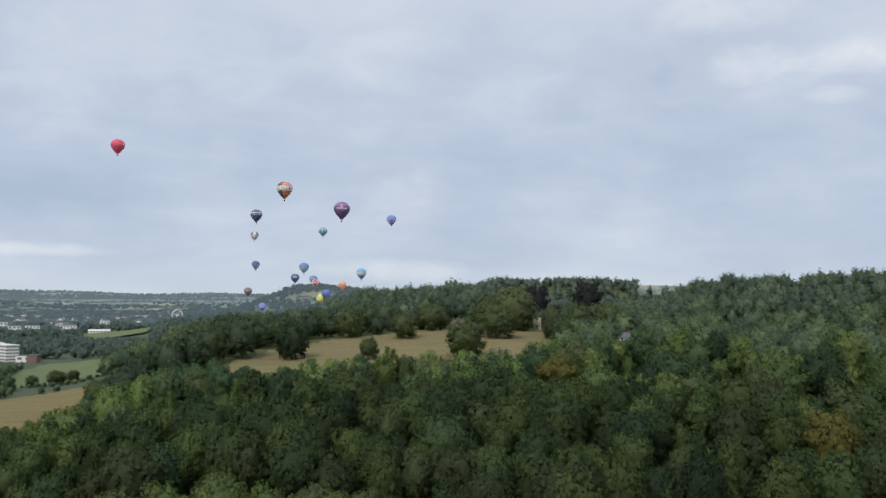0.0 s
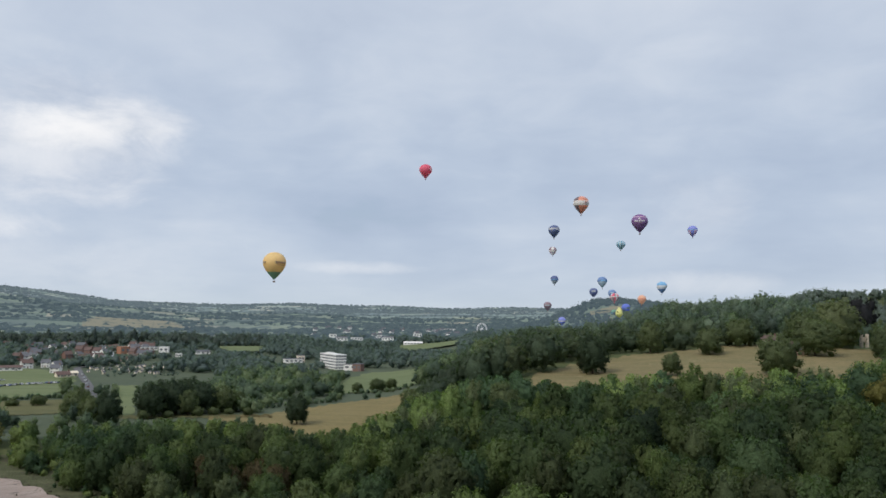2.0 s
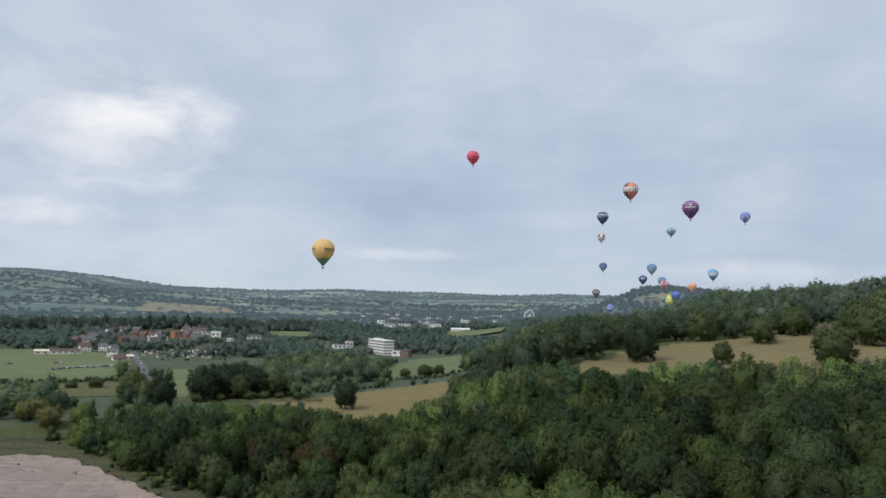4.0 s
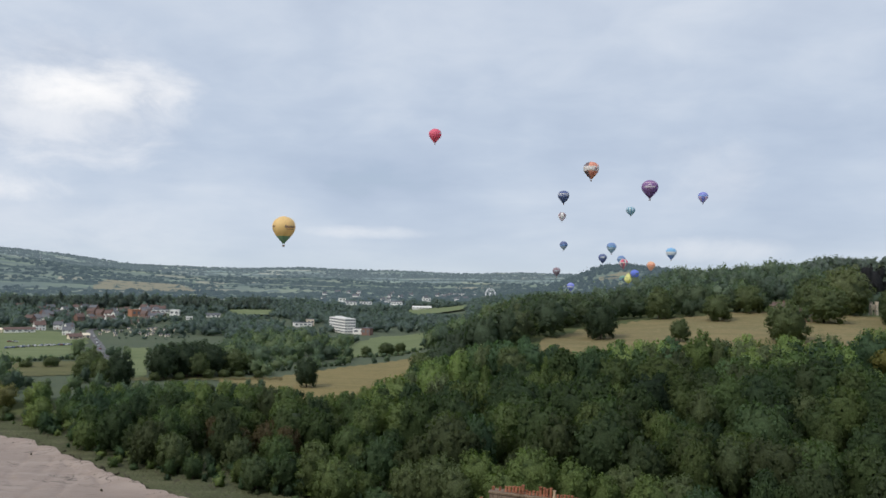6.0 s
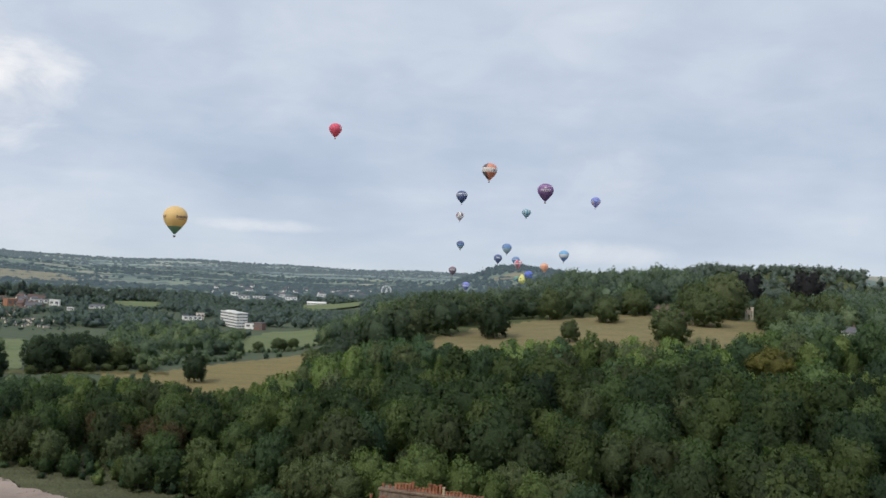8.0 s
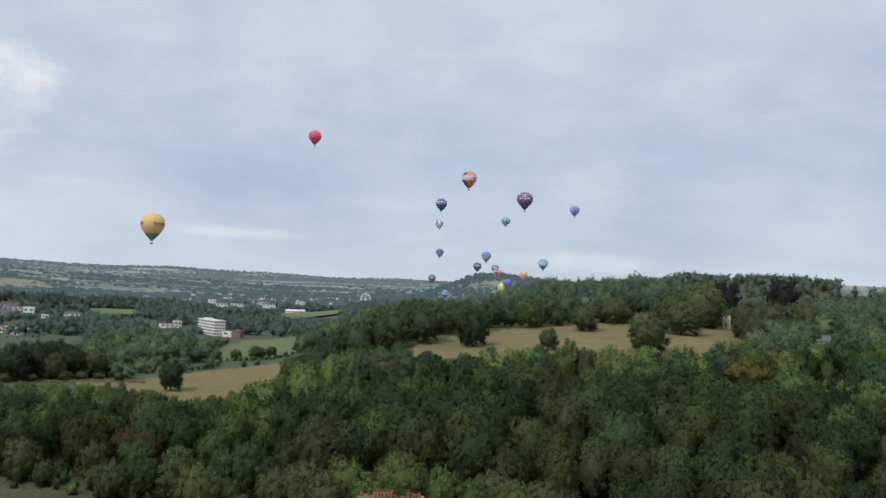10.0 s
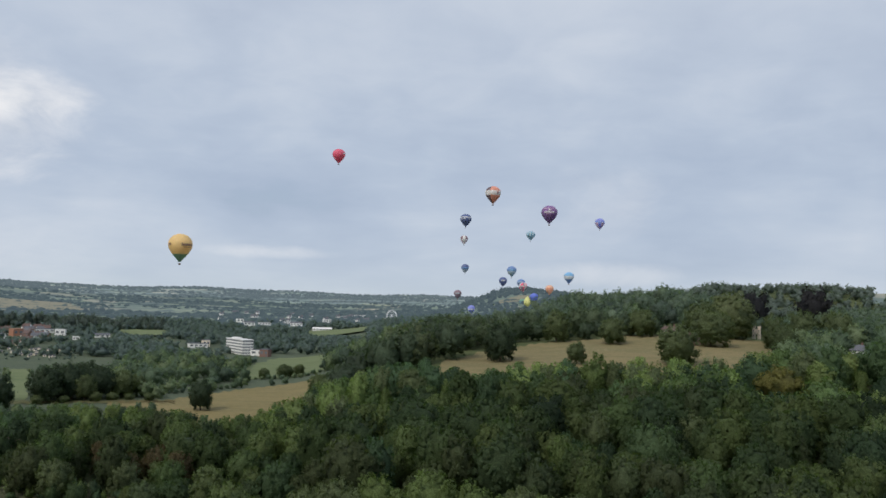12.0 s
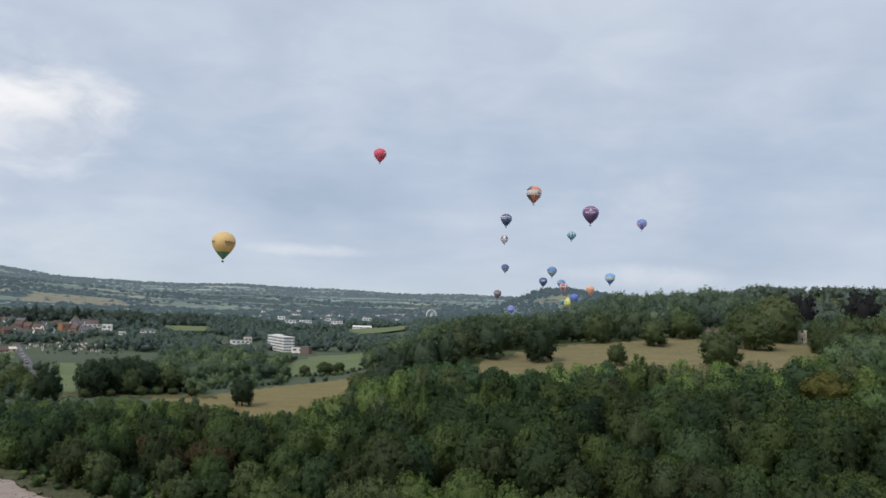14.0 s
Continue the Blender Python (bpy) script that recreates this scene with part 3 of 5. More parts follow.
def trunk(rng, bare=False):
    """Tapered, slightly bent trunk with limbs, for a tree one metre tall."""
    bm = bmesh.new()
    pts = [Vector((0, 0, -0.03)), Vector((rng.uniform(-0.01, 0.01), rng.uniform(-0.01, 0.01), 0.18)), Vector((rng.uniform(-0.02, 0.02), rng.uniform(-0.02, 0.02), 0.42)), Vector((rng.uniform(-0.03, 0.03), rng.uniform(-0.03, 0.03), 0.85 if bare else 0.72))]
    rad = [0.032, 0.022, 0.016, 0.006]
    for a, b, r0, r1 in zip(pts, pts[1:], rad, rad[1:]):
        tube(bm, a, b, r0, 6, r1)
    for i in range(9 if bare else 5):
        a = 2.4 * i + rng.uniform(0, 0.6)
        root = pts[1].lerp(pts[3], (0.2 + 0.75 * i / 9) if bare else rng.uniform(0.05, 0.55))
        out = rng.uniform(0.12, 0.26)
        tube(bm, root, root + Vector((math.cos(a) * out, math.sin(a) * out, rng.uniform(0.12, 0.25))), 0.010, 5, 0.003)
    return bm


SHAPES = [dict(wide=0.45, low=0.05), dict(wide=0.38, low=0.03), dict(wide=0.50, low=0.06), dict(wide=0.33, low=0.02, point=0.7), dict(wide=0.48, low=0.02)]


def make_tree(seed, leaves, size, mat, label, shape, group="woodland trees", name="tree", bare=False, clumps=60):
    rng = np.random.default_rng(seed)
    t = thing(name, Matrix(), label, "tree", group)
    part("trunk", trunk(rng, bare), BARK, t)
    vs, ts, ns = crown(rng, leaves, size, clumps, core=ICO2, **SHAPES[shape])
    ob = new("crown", mesh_of("crown", vs, ts, [mat], None, ns))
    ob.parent = t
    return t


def stand(left, r, tall, spin=0.0, broad=1.0, sink=0.0):
    p = spot(left, r)
    return Matrix.Translation(p - Vector((0, 0, sink))) @ Matrix.Rotation(spin, 4, "Z") @ Matrix.Diagonal((tall * broad, tall * broad, tall, 1))


rng = np.random.default_rng(7)


def in_field(left, r):
    hit = np.zeros(np.shape(left), bool)
    for _, poly, _, _ in FIELDS[:10]:
        hit |= inside(poly, left, r)
    return hit


hr = np.random.default_rng(11)
town = []
for i in range(58):
    town.append((hr.uniform(24.4, 33.0), hr.uniform(985, 1300), hr.uniform(-50, 50), int(hr.integers(0, 5))))
for i in range(22):
    town.append((hr.uniform(4.5, 14.5), hr.uniform(1560, 1950), hr.uniform(-40, 40), 3))
town += [(31.7, 918, 10, 0), (30.1, 845, -20, 3), (29.7, 800, 15, 4), (27.8, 1165, 20, 1), (28.3, 1175, -10, 1), (31.75, 925, 8, 0), (30.65, 930, -15, 3), (30.05, 895, 30, 3), (-26.6, 560, 20, 3), (-15.4, 628, 10, 4), (-16.97, 574, 15, 1)]
# what the woods leave open to view: degrees left, metres away, half width in degrees
OPEN = [(l_, r_, 0.3) for l_, r_, s_, k_ in town[:10] + town[58:80] + town[80:-3]] + [(-15.4, 628, 0.35), (-16.97, 574, 0.2)] + [(32.9, 905, 1.3), (34.15, 885, 0.6), (29.2, 812, 0.5), (26.2, 1160, 0.55), (25.0, 1230, 0.8), (23.8, 1180, 0.6), (22.9, 1090, 0.3), (21.4, 1150, 0.6), (15.6, 985, 1.0), (14.9, 1000, 0.5), (12.75, 885, 1.1), (11.4, 878, 0.7), (7.6, 1360, 0.8), (9.3, 1500, 0.5), (12.4, 1480, 0.5), (-20.95, 655, 0.5), (-19.4, 642, 1.0), (34.9, 446, 0.6), (33.5, 436, 0.6), (26.0, 930, 1.5), (19.0, 1230, 1.0), (9.8, 1540, 0.5), (11.4, 1500, 0.4), (13.0, 1560, 0.3), (7.3, 1600, 0.3), (6.3, 1190, 1.7)]


# single trees that rise clear of the wood before them, with the height that is hidden
SHOWN = [(-10.75, 402, 1.0, 9), (-11.9, 405, 0.8, 13), (-22.2, 412, 1.3, 9), (-39.0, 335, 1.4, 12), (3.2, 384, 0.5, 8), (1.4, 392, 0.8, 11), (-0.9, 375, 0.5, 11), (-26.9, 430, 0.5, 6), (-26.6, 560, 0.25, 4.6)]


def open_view(left, r, x, y, tall):
    """Trees that stand before a building are kept low enough to show it."""
    for l_, r_, half, lift in [(*o, 1.2) for o in OPEN] + SHOWN:
        base = math.atan2(spot(l_, r_).z + lift - EYE, r_)
        hit = (np.abs(left - l_) < half + 4.0 / r * 57.3) & (r < r_ + 6) & (r > r_ * 0.55)
        tall = np.where(hit, np.minimum(tall, EYE + r * np.tan(base) - full_ground(x, y)), tall)
    return tall


# specimen trees: degrees left, metres away, height, breadth, shape, leaves
SPECIMENS = [
    ("dark oak standing alone at the edge of the meadow", LEAF_DARK, [(-4.47, 478, 22.4, 0.95, 4)]),
    ("small rounded tree on the dry meadow", LEAF_PARK, [(-9.57, 478, 13.2, 1.0, 0)]),
    ("broad drooping tree at the back of the meadow", LEAF_PARK, [(-8.2, 572, 22.5, 0.9, 4)]),
    ("broad parkland tree at the top of the meadow", LEAF_PARK, [(-11.92, 562, 17.8, 1.15, 4), (-13.71, 600, 19.0, 1.25, 4)]),
    ("tall dense parkland tree on the dry meadow", LEAF_PARK, [(-21.75, 640, 21, 0.8, 1), (-22.6, 560, 19, 1.0, 0), (-16.07, 490, 23.3, 1.15, 4), (-18.16, 574, 24, 1.35, 4), (-17.5, 600, 29, 1.0, 0), (-23.6, 602, 27, 0.95, 4), (-25.5, 610, 26, 1.0, 2), (-21.95, 592, 22, 0.8, 0)]),
    ("huge pale green parkland tree behind the meadow", LEAF_PALE, [(-19.3, 640, 34, 1.1, 4)]),
    ("dark copper beech with purple-black leaves", LEAF_BEECH, [(-20.75, 700, 34, 0.8, 0), (-24.15, 760, 38, 0.9, 0)]),
    ("tree turning golden among the green wood", LEAF_GOLD, [(-39.0, 335, 27, 0.8, 2), (-22.2, 412, 21, 1.25, 0)]),
    ("pale yellow-green tree in the wood", LEAF_LIGHT, [(3.2, 384, 15, 0.5, 3), (-0.9, 375, 17, 0.55, 3), (-10.75, 402, 25.5, 0.8, 1), (-26.9, 430, 14, 0.7, 3)]),
    ("leafy tree with lighter green crown in the wood", LEAF_PARK, [(1.4, 392, 19, 0.95, 0), (-11.9, 405, 21, 0.7, 1), (-6.0, 330, 17, 0.9, 0), (-17, 340, 18, 0.9, 2)]),
    ("bright green tree at the foot of the wood", LEAF_LIGHT, [(1.7, 239, 16, 1.05, 2), (0.0, 243, 20, 0.95, 2), (-2.9, 243, 17.5, 0.95, 0), (-4.9, 240, 15, 0.8, 1), (3.5, 247, 18, 0.85, 0), (-7.7, 243, 15, 1.05, 2), (-8.6, 290, 19, 0.75, 3)]),
    ("leafy green tree at the foot of the wood", LEAF_PARK, [(6.4, 247, 18, 0.85, 0), (5.0, 244, 15, 0.9, 2), (8.2, 250, 15, 0.9, 0), (-6.2, 246, 16, 0.9, 0), (-9.6, 246, 15, 1.0, 2)]),
    ("willow with pale gold leaves beside the marsh", LEAF_WILLOW, [(34.9, 446, 9.5, 1.2, 4), (33.5, 436, 11, 1.2, 4), (34.2, 452, 10, 1.1, 2)]),
    ("browned tree at the edge of the riverside wood", LEAF_BROWN, [(17.6, 318, 14, 0.9, 0), (19.4, 312, 13, 0.9, 2), (21.1, 330, 13, 0.8, 1), (16.4, 306, 14, 0.8, 4)]),
    ("round dark tree standing alone in the hay field", LEAF_DARK, [(15.22, 466, 17.6, 0.85, 4)]),
    ("tall dark parkland tree on the valley floor", LEAF_DARK, [(24.4, 504, 20.5, 1.05, 4), (22.96, 512, 21.5, 0.95, 4), (21.3, 520, 19, 1.15, 2), (23.7, 526, 20, 1.0, 0), (22.2, 530, 21, 1.0, 0), (27.0, 466, 20, 0.85, 0)]),
    ("tall green parkland tree on the valley floor", LEAF_PARK, [(22.2, 505, 15, 0.9, 0), (20.1, 522, 16, 1.2, 4), (27.9, 480, 15, 1.0, 4), (19.2, 530, 13, 1.1, 0), (29.0, 500, 15, 1.0, 2)]),
    ("bush at the foot of the parkland trees", LEAF_PARK, [(24.9, 496, 5, 1.4, 2), (23.4, 500, 4.5, 1.6, 2), (21.6, 503, 6, 1.4, 0), (20.6, 508, 5, 1.5, 2), (19.6, 510, 4, 1.6, 2), (18.4, 506, 5.5, 1.3, 0)]),
    ("low rounded bush at the edge of the fields", LEAF_PARK, [(9.9, 652, 10.5, 1.4, 2), (11.3, 640, 8, 1.2, 2), (9.0, 660, 9, 1.3, 0), (28.7, 582, 11, 1.6, 2), (31.0, 578, 7, 1.5, 2), (32.4, 580, 5, 1.7, 2), (7.64, 500, 14, 1.1, 0)]),
    ("tall dark tree in the belt behind the houses", LEAF_BELT, [(34.5, 1330, 17, 0.9, 1), (33.2, 1345, 19, 0.8, 1), (32.1, 1330, 18, 0.9, 0), (30.6, 1335, 25, 0.55, 3), (29.6, 1350, 20, 0.9, 0), (28.6, 1340, 22, 0.8, 1), (28.0, 1330, 27, 0.5, 3), (27.2, 1345, 24, 0.8, 0), (26.5, 1350, 22, 0.9, 1), (25.7, 1340, 24, 0.8, 3), (25.0, 1350, 21, 0.9, 0), (24.2, 1340, 20, 1.0, 1), (23.3, 1345, 21, 0.9, 0), (22.4, 1350, 18, 1.0, 1), (21.3, 1340, 19, 0.9, 0), (20.2, 1350, 17, 1.0, 1)]),
]
taken = []
seed = 100
for label, mat, spots_ in SPECIMENS:
    for left, r, tall, broad, shape in spots_:
        seed += 1
        t = make_tree(seed, 2000 if r < 700 else 260, 0.034 if r < 700 else 0.07, mat, label, shape, "specimen trees", clumps=64 if r < 700 else 26)
        t.matrix_world = stand(left, r, tall, seed * 1.7, broad, 0.1)
        taken.append((t.location.x, t.location.y, tall * 0.3 * broad))
taken = np.array(taken)

bare = thing("bare_tree", Matrix(), "leafless dying tree with pale bare limbs", "tree", "specimen trees")
part("trunk", trunk(np.random.default_rng(5), True), BARK, bare)
copy_thing(bare, stand(26.2, 352, 15, 2.1, 1.0))
bare.matrix_world = stand(26.8, 345, 17, 0.4, 1.0)


def scatter(lo, hi, r0, r1, gap, jitter=0.42):
    """Points over a fan of land, on a loose grid."""
    xs = np.arange(-r1, r1, gap)
    ys = np.arange(100, r1, gap)
    x, y = np.meshgrid(xs, ys)
    x = x + rng.uniform(-jitter, jitter, x.shape) * gap
    y = y + rng.uniform(-jitter, jitter, y.shape) * gap
    x, y = x.ravel(), y.ravel()
    r, left = np.hypot(x, y), np.degrees(np.arctan2(-x, y))
    keep = (r >= r0) & (r < r1) & (left > lo) & (left < hi)
    return x[keep], y[keep], r[keep], left[keep]


def free(x, y):
    d = np.hypot(x[:, None] - taken[None, :, 0], y[:, None] - taken[None, :, 1]) - taken[None, :, 2]
    return d.min(1) > 3.0


protos = [make_tree(20 + i, 1450, 0.036, LEAF, "broadleaf woodland tree in dense dark green summer leaf", i) for i in range(5)]
light_protos = [make_tree(30 + i, 1450, 0.036, LEAF_OPEN, "broadleaf woodland tree in lighter green summer leaf", i) for i in range(5)]
x, y, r, left = scatter(-47, 41, 220, 452, 12.2)
q = y - bank(x)
marsh = np.interp(left, [-50, 10, 14, 20, 24, 27, 30, 32, 34, 36, 40], [4, 8, 16, 19, 13, 8, 9, 16, 38, 64, 110])
ok = (q > marsh) & ~in_field(left, r) & free(x, y) & ~((r < 258) & (left > -10) & (left < 9))
x, y, r, left, marsh = x[ok], y[ok], r[ok], left[ok], marsh[ok]
tall = rng.uniform(12, 26, len(x)) * np.where(left > 10, 0.8, 1.0)
tall = np.where(left > 12, tall * np.clip((y - bank(x) - marsh) / 16 + 0.5, 0.5, 1), tall)
# the wood thins to a low thicket below the fields, which look out over it
LOOK_LEFT = [-47, -26, -23, -21, -18, -10, -3, -1.5, 0, 4, 7.5, 9, 13.7, 17.5, 20, 26, 31, 41]
LOOK_UP = [3, 1, -1.4, -2.2, -2.75, -3.0, -3.95, -3.9, -3.4, -4, -5.0, -6.2, -7.6, -6.95, -6.8, -6.75, -6.6, -6.8]
limit = EYE + r * np.tan(np.radians(np.interp(left, LOOK_LEFT, LOOK_UP) - rng.uniform(0, 0.4, len(x)))) - full_ground(x, y)
brow = (left > -24) & (left < 0.5) & (r > 350)
tall = np.where(brow, np.clip(tall, np.minimum(limit * 0.88, 24), None), tall)
tall = np.minimum(tall, limit)
tall = open_view(left, r, x, y, tall)
ok = tall > 4.5
x, y, r, left, tall = x[ok], y[ok], r[ok], left[ok], tall[ok]
order = np.argsort(r)
near = order[:300]
rest = order[300:]
used = {}
for k in near:
    # fewer brightened copies to the right, so that slope looks shadier
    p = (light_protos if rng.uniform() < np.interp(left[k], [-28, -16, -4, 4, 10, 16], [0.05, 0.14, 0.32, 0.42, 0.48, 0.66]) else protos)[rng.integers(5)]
    m = Matrix.Translation((x[k], y[k], float(full_ground(x[k], y[k])) - 0.15)) @ Matrix.Rotation(rng.uniform(0, 6.28), 4, "Z") @ Matrix.Diagonal((tall[k] * rng.uniform(0.74, 1.06), tall[k] * rng.uniform(0.74, 1.06), tall[k], 1))
    if p not in used:
        used[p] = m
    else:
        copy_thing(p, m)
for p, m in used.items():
    p.matrix_world = m


def wood(name, xs, ys, heights, lib, mats, label, sink=0.3, kind="stuff", broad=(0.76, 1.08)):
    """Many trees joined: a wood that nobody could count."""
    vs, ts, ns, mi, at = [], [], [], [], 0
    zs = full_ground(xs, ys)
    for px, py, pz, h in zip(xs, ys, zs, heights):
        v0, t0, n0 = lib[rng.integers(len(lib))]
        a = rng.uniform(0, 6.28)
        b = h * rng.uniform(*broad)
        c, s = math.cos(a), math.sin(a)
        v = np.empty_like(v0)
        v[:, 0] = px + b * (c * v0[:, 0] - s * v0[:, 1])
        v[:, 1] = py + b * (s * v0[:, 0] + c * v0[:, 1])
        v[:, 2] = pz - sink + h * v0[:, 2]
        vs.append(v)
        ns.append(np.stack([c * n0[:, 0] - s * n0[:, 1], s * n0[:, 0] + c * n0[:, 1], n0[:, 2]], 1))
        ts.append(t0 + at)
        mi.append(np.full(len(t0), rng.integers(len(mats))))
        at += len(v)
    ob = new(name, mesh_of(name, np.concatenate(vs), np.concatenate(ts), mats, np.concatenate(mi), np.concatenate(ns)))
    return tagged(ob, label, "wood", kind=kind)


LIB_NEAR = [crown(np.random.default_rng(50 + i), 1150, 0.042, 34, core=ICO2, **SHAPES[i]) for i in range(5)]
LIB_MID = [crown(np.random.default_rng(60 + i), 190, 0.075, 12, core=ICO2, **SHAPES[i]) for i in range(5)]
LIB_PARK = [crown(np.random.default_rng(62 + i), 500, 0.050, 22, core=ICO2, **SHAPES[i]) for i in range(5)]
LIB_RIDGE = [crown(np.random.default_rng(64 + i), 160, 0.074, 9, **SHAPES[i]) for i in range(5)]
LIB_VALLEY = [crown(np.random.default_rng(65 + i), 48, 0.13, 4, **SHAPES[i]) for i in range(5)]
LIB_FAR = [crown(np.random.default_rng(70 + i), 10, 0.24, 1, wide=0.5, low=0.0) for i in range(4)]
# The brighter leaf colour stands for more light on this part of the wood.
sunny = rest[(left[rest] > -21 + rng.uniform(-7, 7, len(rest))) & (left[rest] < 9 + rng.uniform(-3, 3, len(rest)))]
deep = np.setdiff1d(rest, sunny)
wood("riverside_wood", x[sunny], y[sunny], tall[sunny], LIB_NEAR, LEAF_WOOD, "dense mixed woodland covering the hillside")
wood("steep_wood", x[deep], y[deep], tall[deep], LIB_NEAR, LEAF_DIM, "dense woodland on the steep hillside in dimmed dark green")

x, y, r, left = scatter(11, 41, 230, 470, 5.2)
edge_ = y - bank(x) - np.interp(left, [-50, 10, 14, 20, 24, 27, 30, 32, 34, 36, 40], [4, 8, 16, 19, 13, 8, 9, 16, 38, 64, 110])
ok = (edge_ > -3.5) & (edge_ < 15) & free(x, y) & (rng.uniform(0, 1, len(x)) < np.clip(0.5 + edge_ / 8, 0.25, 0.95))
wood("riverside_scrub", x[ok], y[ok], rng.uniform(1.8, 4.6, ok.sum()) + np.clip(edge_[ok], 0, 12) * 0.2, LIB_MID, LEAF_DIM, "low bushes and brambles along the edge of the marsh", broad=(0.9, 1.5))

# parkland and the woods behind the meadow, up to the ridge
x, y, r, left = scatter(-47, 9, 452, 1050, 16.0)
ok = ~in_field(left, r) & free(x, y) & (r < np.interp(left, [-47, -9, -4, 2, 8], [1050, 1000, 760, 640, 560]))
x, y, r, left = x[ok], y[ok], r[ok], left[ok]
tall = rng.uniform(11, 20, len(x)) * np.where(rng.uniform(0, 1, len(x)) < 0.06, 1.25, 1.0)
saddle = EYE + r * np.tan(np.radians(np.interp(left, [-47, -32.6, -31.3, -30, -28.5, -26.5, -25, -23, -21.5, -20, -18, -16], [9, 9, 2.2, 1.65, 1.15, 1.15, 0.95, 0.35, 0.0, 0.0, 1.2, 9]) - rng.uniform(0, 0.5, len(x)))) - full_ground(x, y)
tall = np.minimum(tall, saddle)
shoulder = EYE + r * np.tan(np.radians(np.interp(left, [-6, -4, -2.3, 0.1, 1.8, 3.3, 4.6, 6.1, 7.6, 9], [-0.2, -0.45, -0.54, -0.59, -1.08, -1.79, -2.77, -3.94, -4.84, -5.6]) - rng.uniform(0, 0.5, len(x)))) - full_ground(x, y)
tall = np.where((left > -6) & (r < 660), np.minimum(shoulder, 27), tall)
tall = open_view(left, r, x, y, tall)
ok = tall > 4
x, y, r, left, tall = x[ok], y[ok], r[ok], left[ok], tall[ok]
lo = r < 660 + rng.uniform(-60, 60, len(x))
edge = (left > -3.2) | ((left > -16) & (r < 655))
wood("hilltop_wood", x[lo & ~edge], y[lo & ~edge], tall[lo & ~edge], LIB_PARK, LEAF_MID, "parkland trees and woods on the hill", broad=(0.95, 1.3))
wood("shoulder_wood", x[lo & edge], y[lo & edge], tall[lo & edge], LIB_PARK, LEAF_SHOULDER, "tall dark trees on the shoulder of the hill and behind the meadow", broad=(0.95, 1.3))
wood("ridge_wood", x[~lo], y[~lo], tall[~lo], LIB_RIDGE, LEAF_CREST, "woods along the ridge in haze-tinted bluish green", broad=(0.95, 1.35))
x, y, r, left = scatter(-31.5, -15, 960, 1330, 16)
ok = (left > -27.4) | (r < 1090)
x, y, r, left = x[ok], y[ok], r[ok], left[ok]
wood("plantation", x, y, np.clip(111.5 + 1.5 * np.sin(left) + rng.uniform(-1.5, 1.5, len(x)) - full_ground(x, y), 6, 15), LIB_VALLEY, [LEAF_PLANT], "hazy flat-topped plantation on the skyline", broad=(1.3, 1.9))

# the valley floor
x, y, r, left = scatter(-2, 42, 440, 1520, 14.5)
clump = np.array([noise.noise(Vector((a / 90, b / 90, 0))) for a, b in zip(x, y)])
keep = np.where(r < 780, clump > np.where((left > 9) & (left < 28), -1.0, -0.33), clump > -0.22)
built = (left > 21) & (left < 41) & (r > 880) & (r < 1330)
keep &= ~(built & (rng.uniform(0, 1, len(x)) < 0.12))
keep |= (left > 29) & (r < 532)
keep &= ~((left < 9) & (r < 640))
keep &= ~((left > 8.5) & (left < 15) & (r > 800) & (r < 905))
keep &= ~((left > 27) & (left < 29.3) & (r > 790) & (r < 900))
ok = keep & ~in_field(left, r) & free(x, y)
x, y, r, left = x[ok], y[ok], r[ok], left[ok]
tall = rng.uniform(9, 17, len(x)) * np.where(r > 900, 0.85, 1.0)
tall = np.where((left < 18) & (r < 600), tall * 0.6, tall)
tall = np.where((left > 19) & (left < 25.5) & (r < 640), tall * 1.25, tall)
sight = EYE + r * np.tan(np.radians(-4.35 - rng.uniform(0, 0.5, len(x)))) - full_ground(x, y)
tall = np.where((left > 20.5) & (left < 29) & (r < 840), np.minimum(tall, np.maximum(sight, 3.0)), tall)
low_ = EYE + r * np.tan(np.radians(-5.5 - rng.uniform(0, 0.6, len(x)))) - full_ground(x, y)
tall = np.where((left > 24.6) & (r < 630), np.minimum(tall, np.maximum(low_, 3.5)), tall)
tall = np.where((left > 14) & (left < 28) & (r < 512), np.minimum(tall, EYE + r * np.tan(np.radians(-6.7)) - full_ground(x, y)), tall)
over = EYE + r * np.tan(np.radians(-5.05 - rng.uniform(0, 0.3, len(x)))) - full_ground(x, y)
tall = np.where((left > 7.5) & (left < 12.4) & (r > 540) & (r < 700), np.minimum(tall, over), tall)
tall = open_view(left, r, x, y, tall)
tall = np.where((left > 28.6) & (left < 33.4) & (r < 560), np.minimum(np.maximum(tall, 11), EYE + r * np.tan(np.radians(np.interp(left, [28.6, 29.4, 30.2, 31.8, 32.6, 33.4], [-5.5, -5.6, -6.3, -6.3, -5.7, -5.5]) - rng.uniform(0, 0.4, len(x)))) - full_ground(x, y)), tall)
tall = np.where((left > 33.4) & (r < 532), rng.uniform(12, 16, len(x)), tall)
ok = tall > np.where(r > 700, 5.0, 2.5)
x, y, r, left, tall = x[ok], y[ok], r[ok], left[ok], tall[ok]
wood("valley_trees", x[r < 760], y[r < 760], tall[r < 760], LIB_MID, LEAF_MID, "trees and thickets on the valley floor", broad=(0.95, 1.45))
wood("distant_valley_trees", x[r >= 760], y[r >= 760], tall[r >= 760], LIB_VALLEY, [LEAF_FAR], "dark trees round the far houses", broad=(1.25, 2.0))

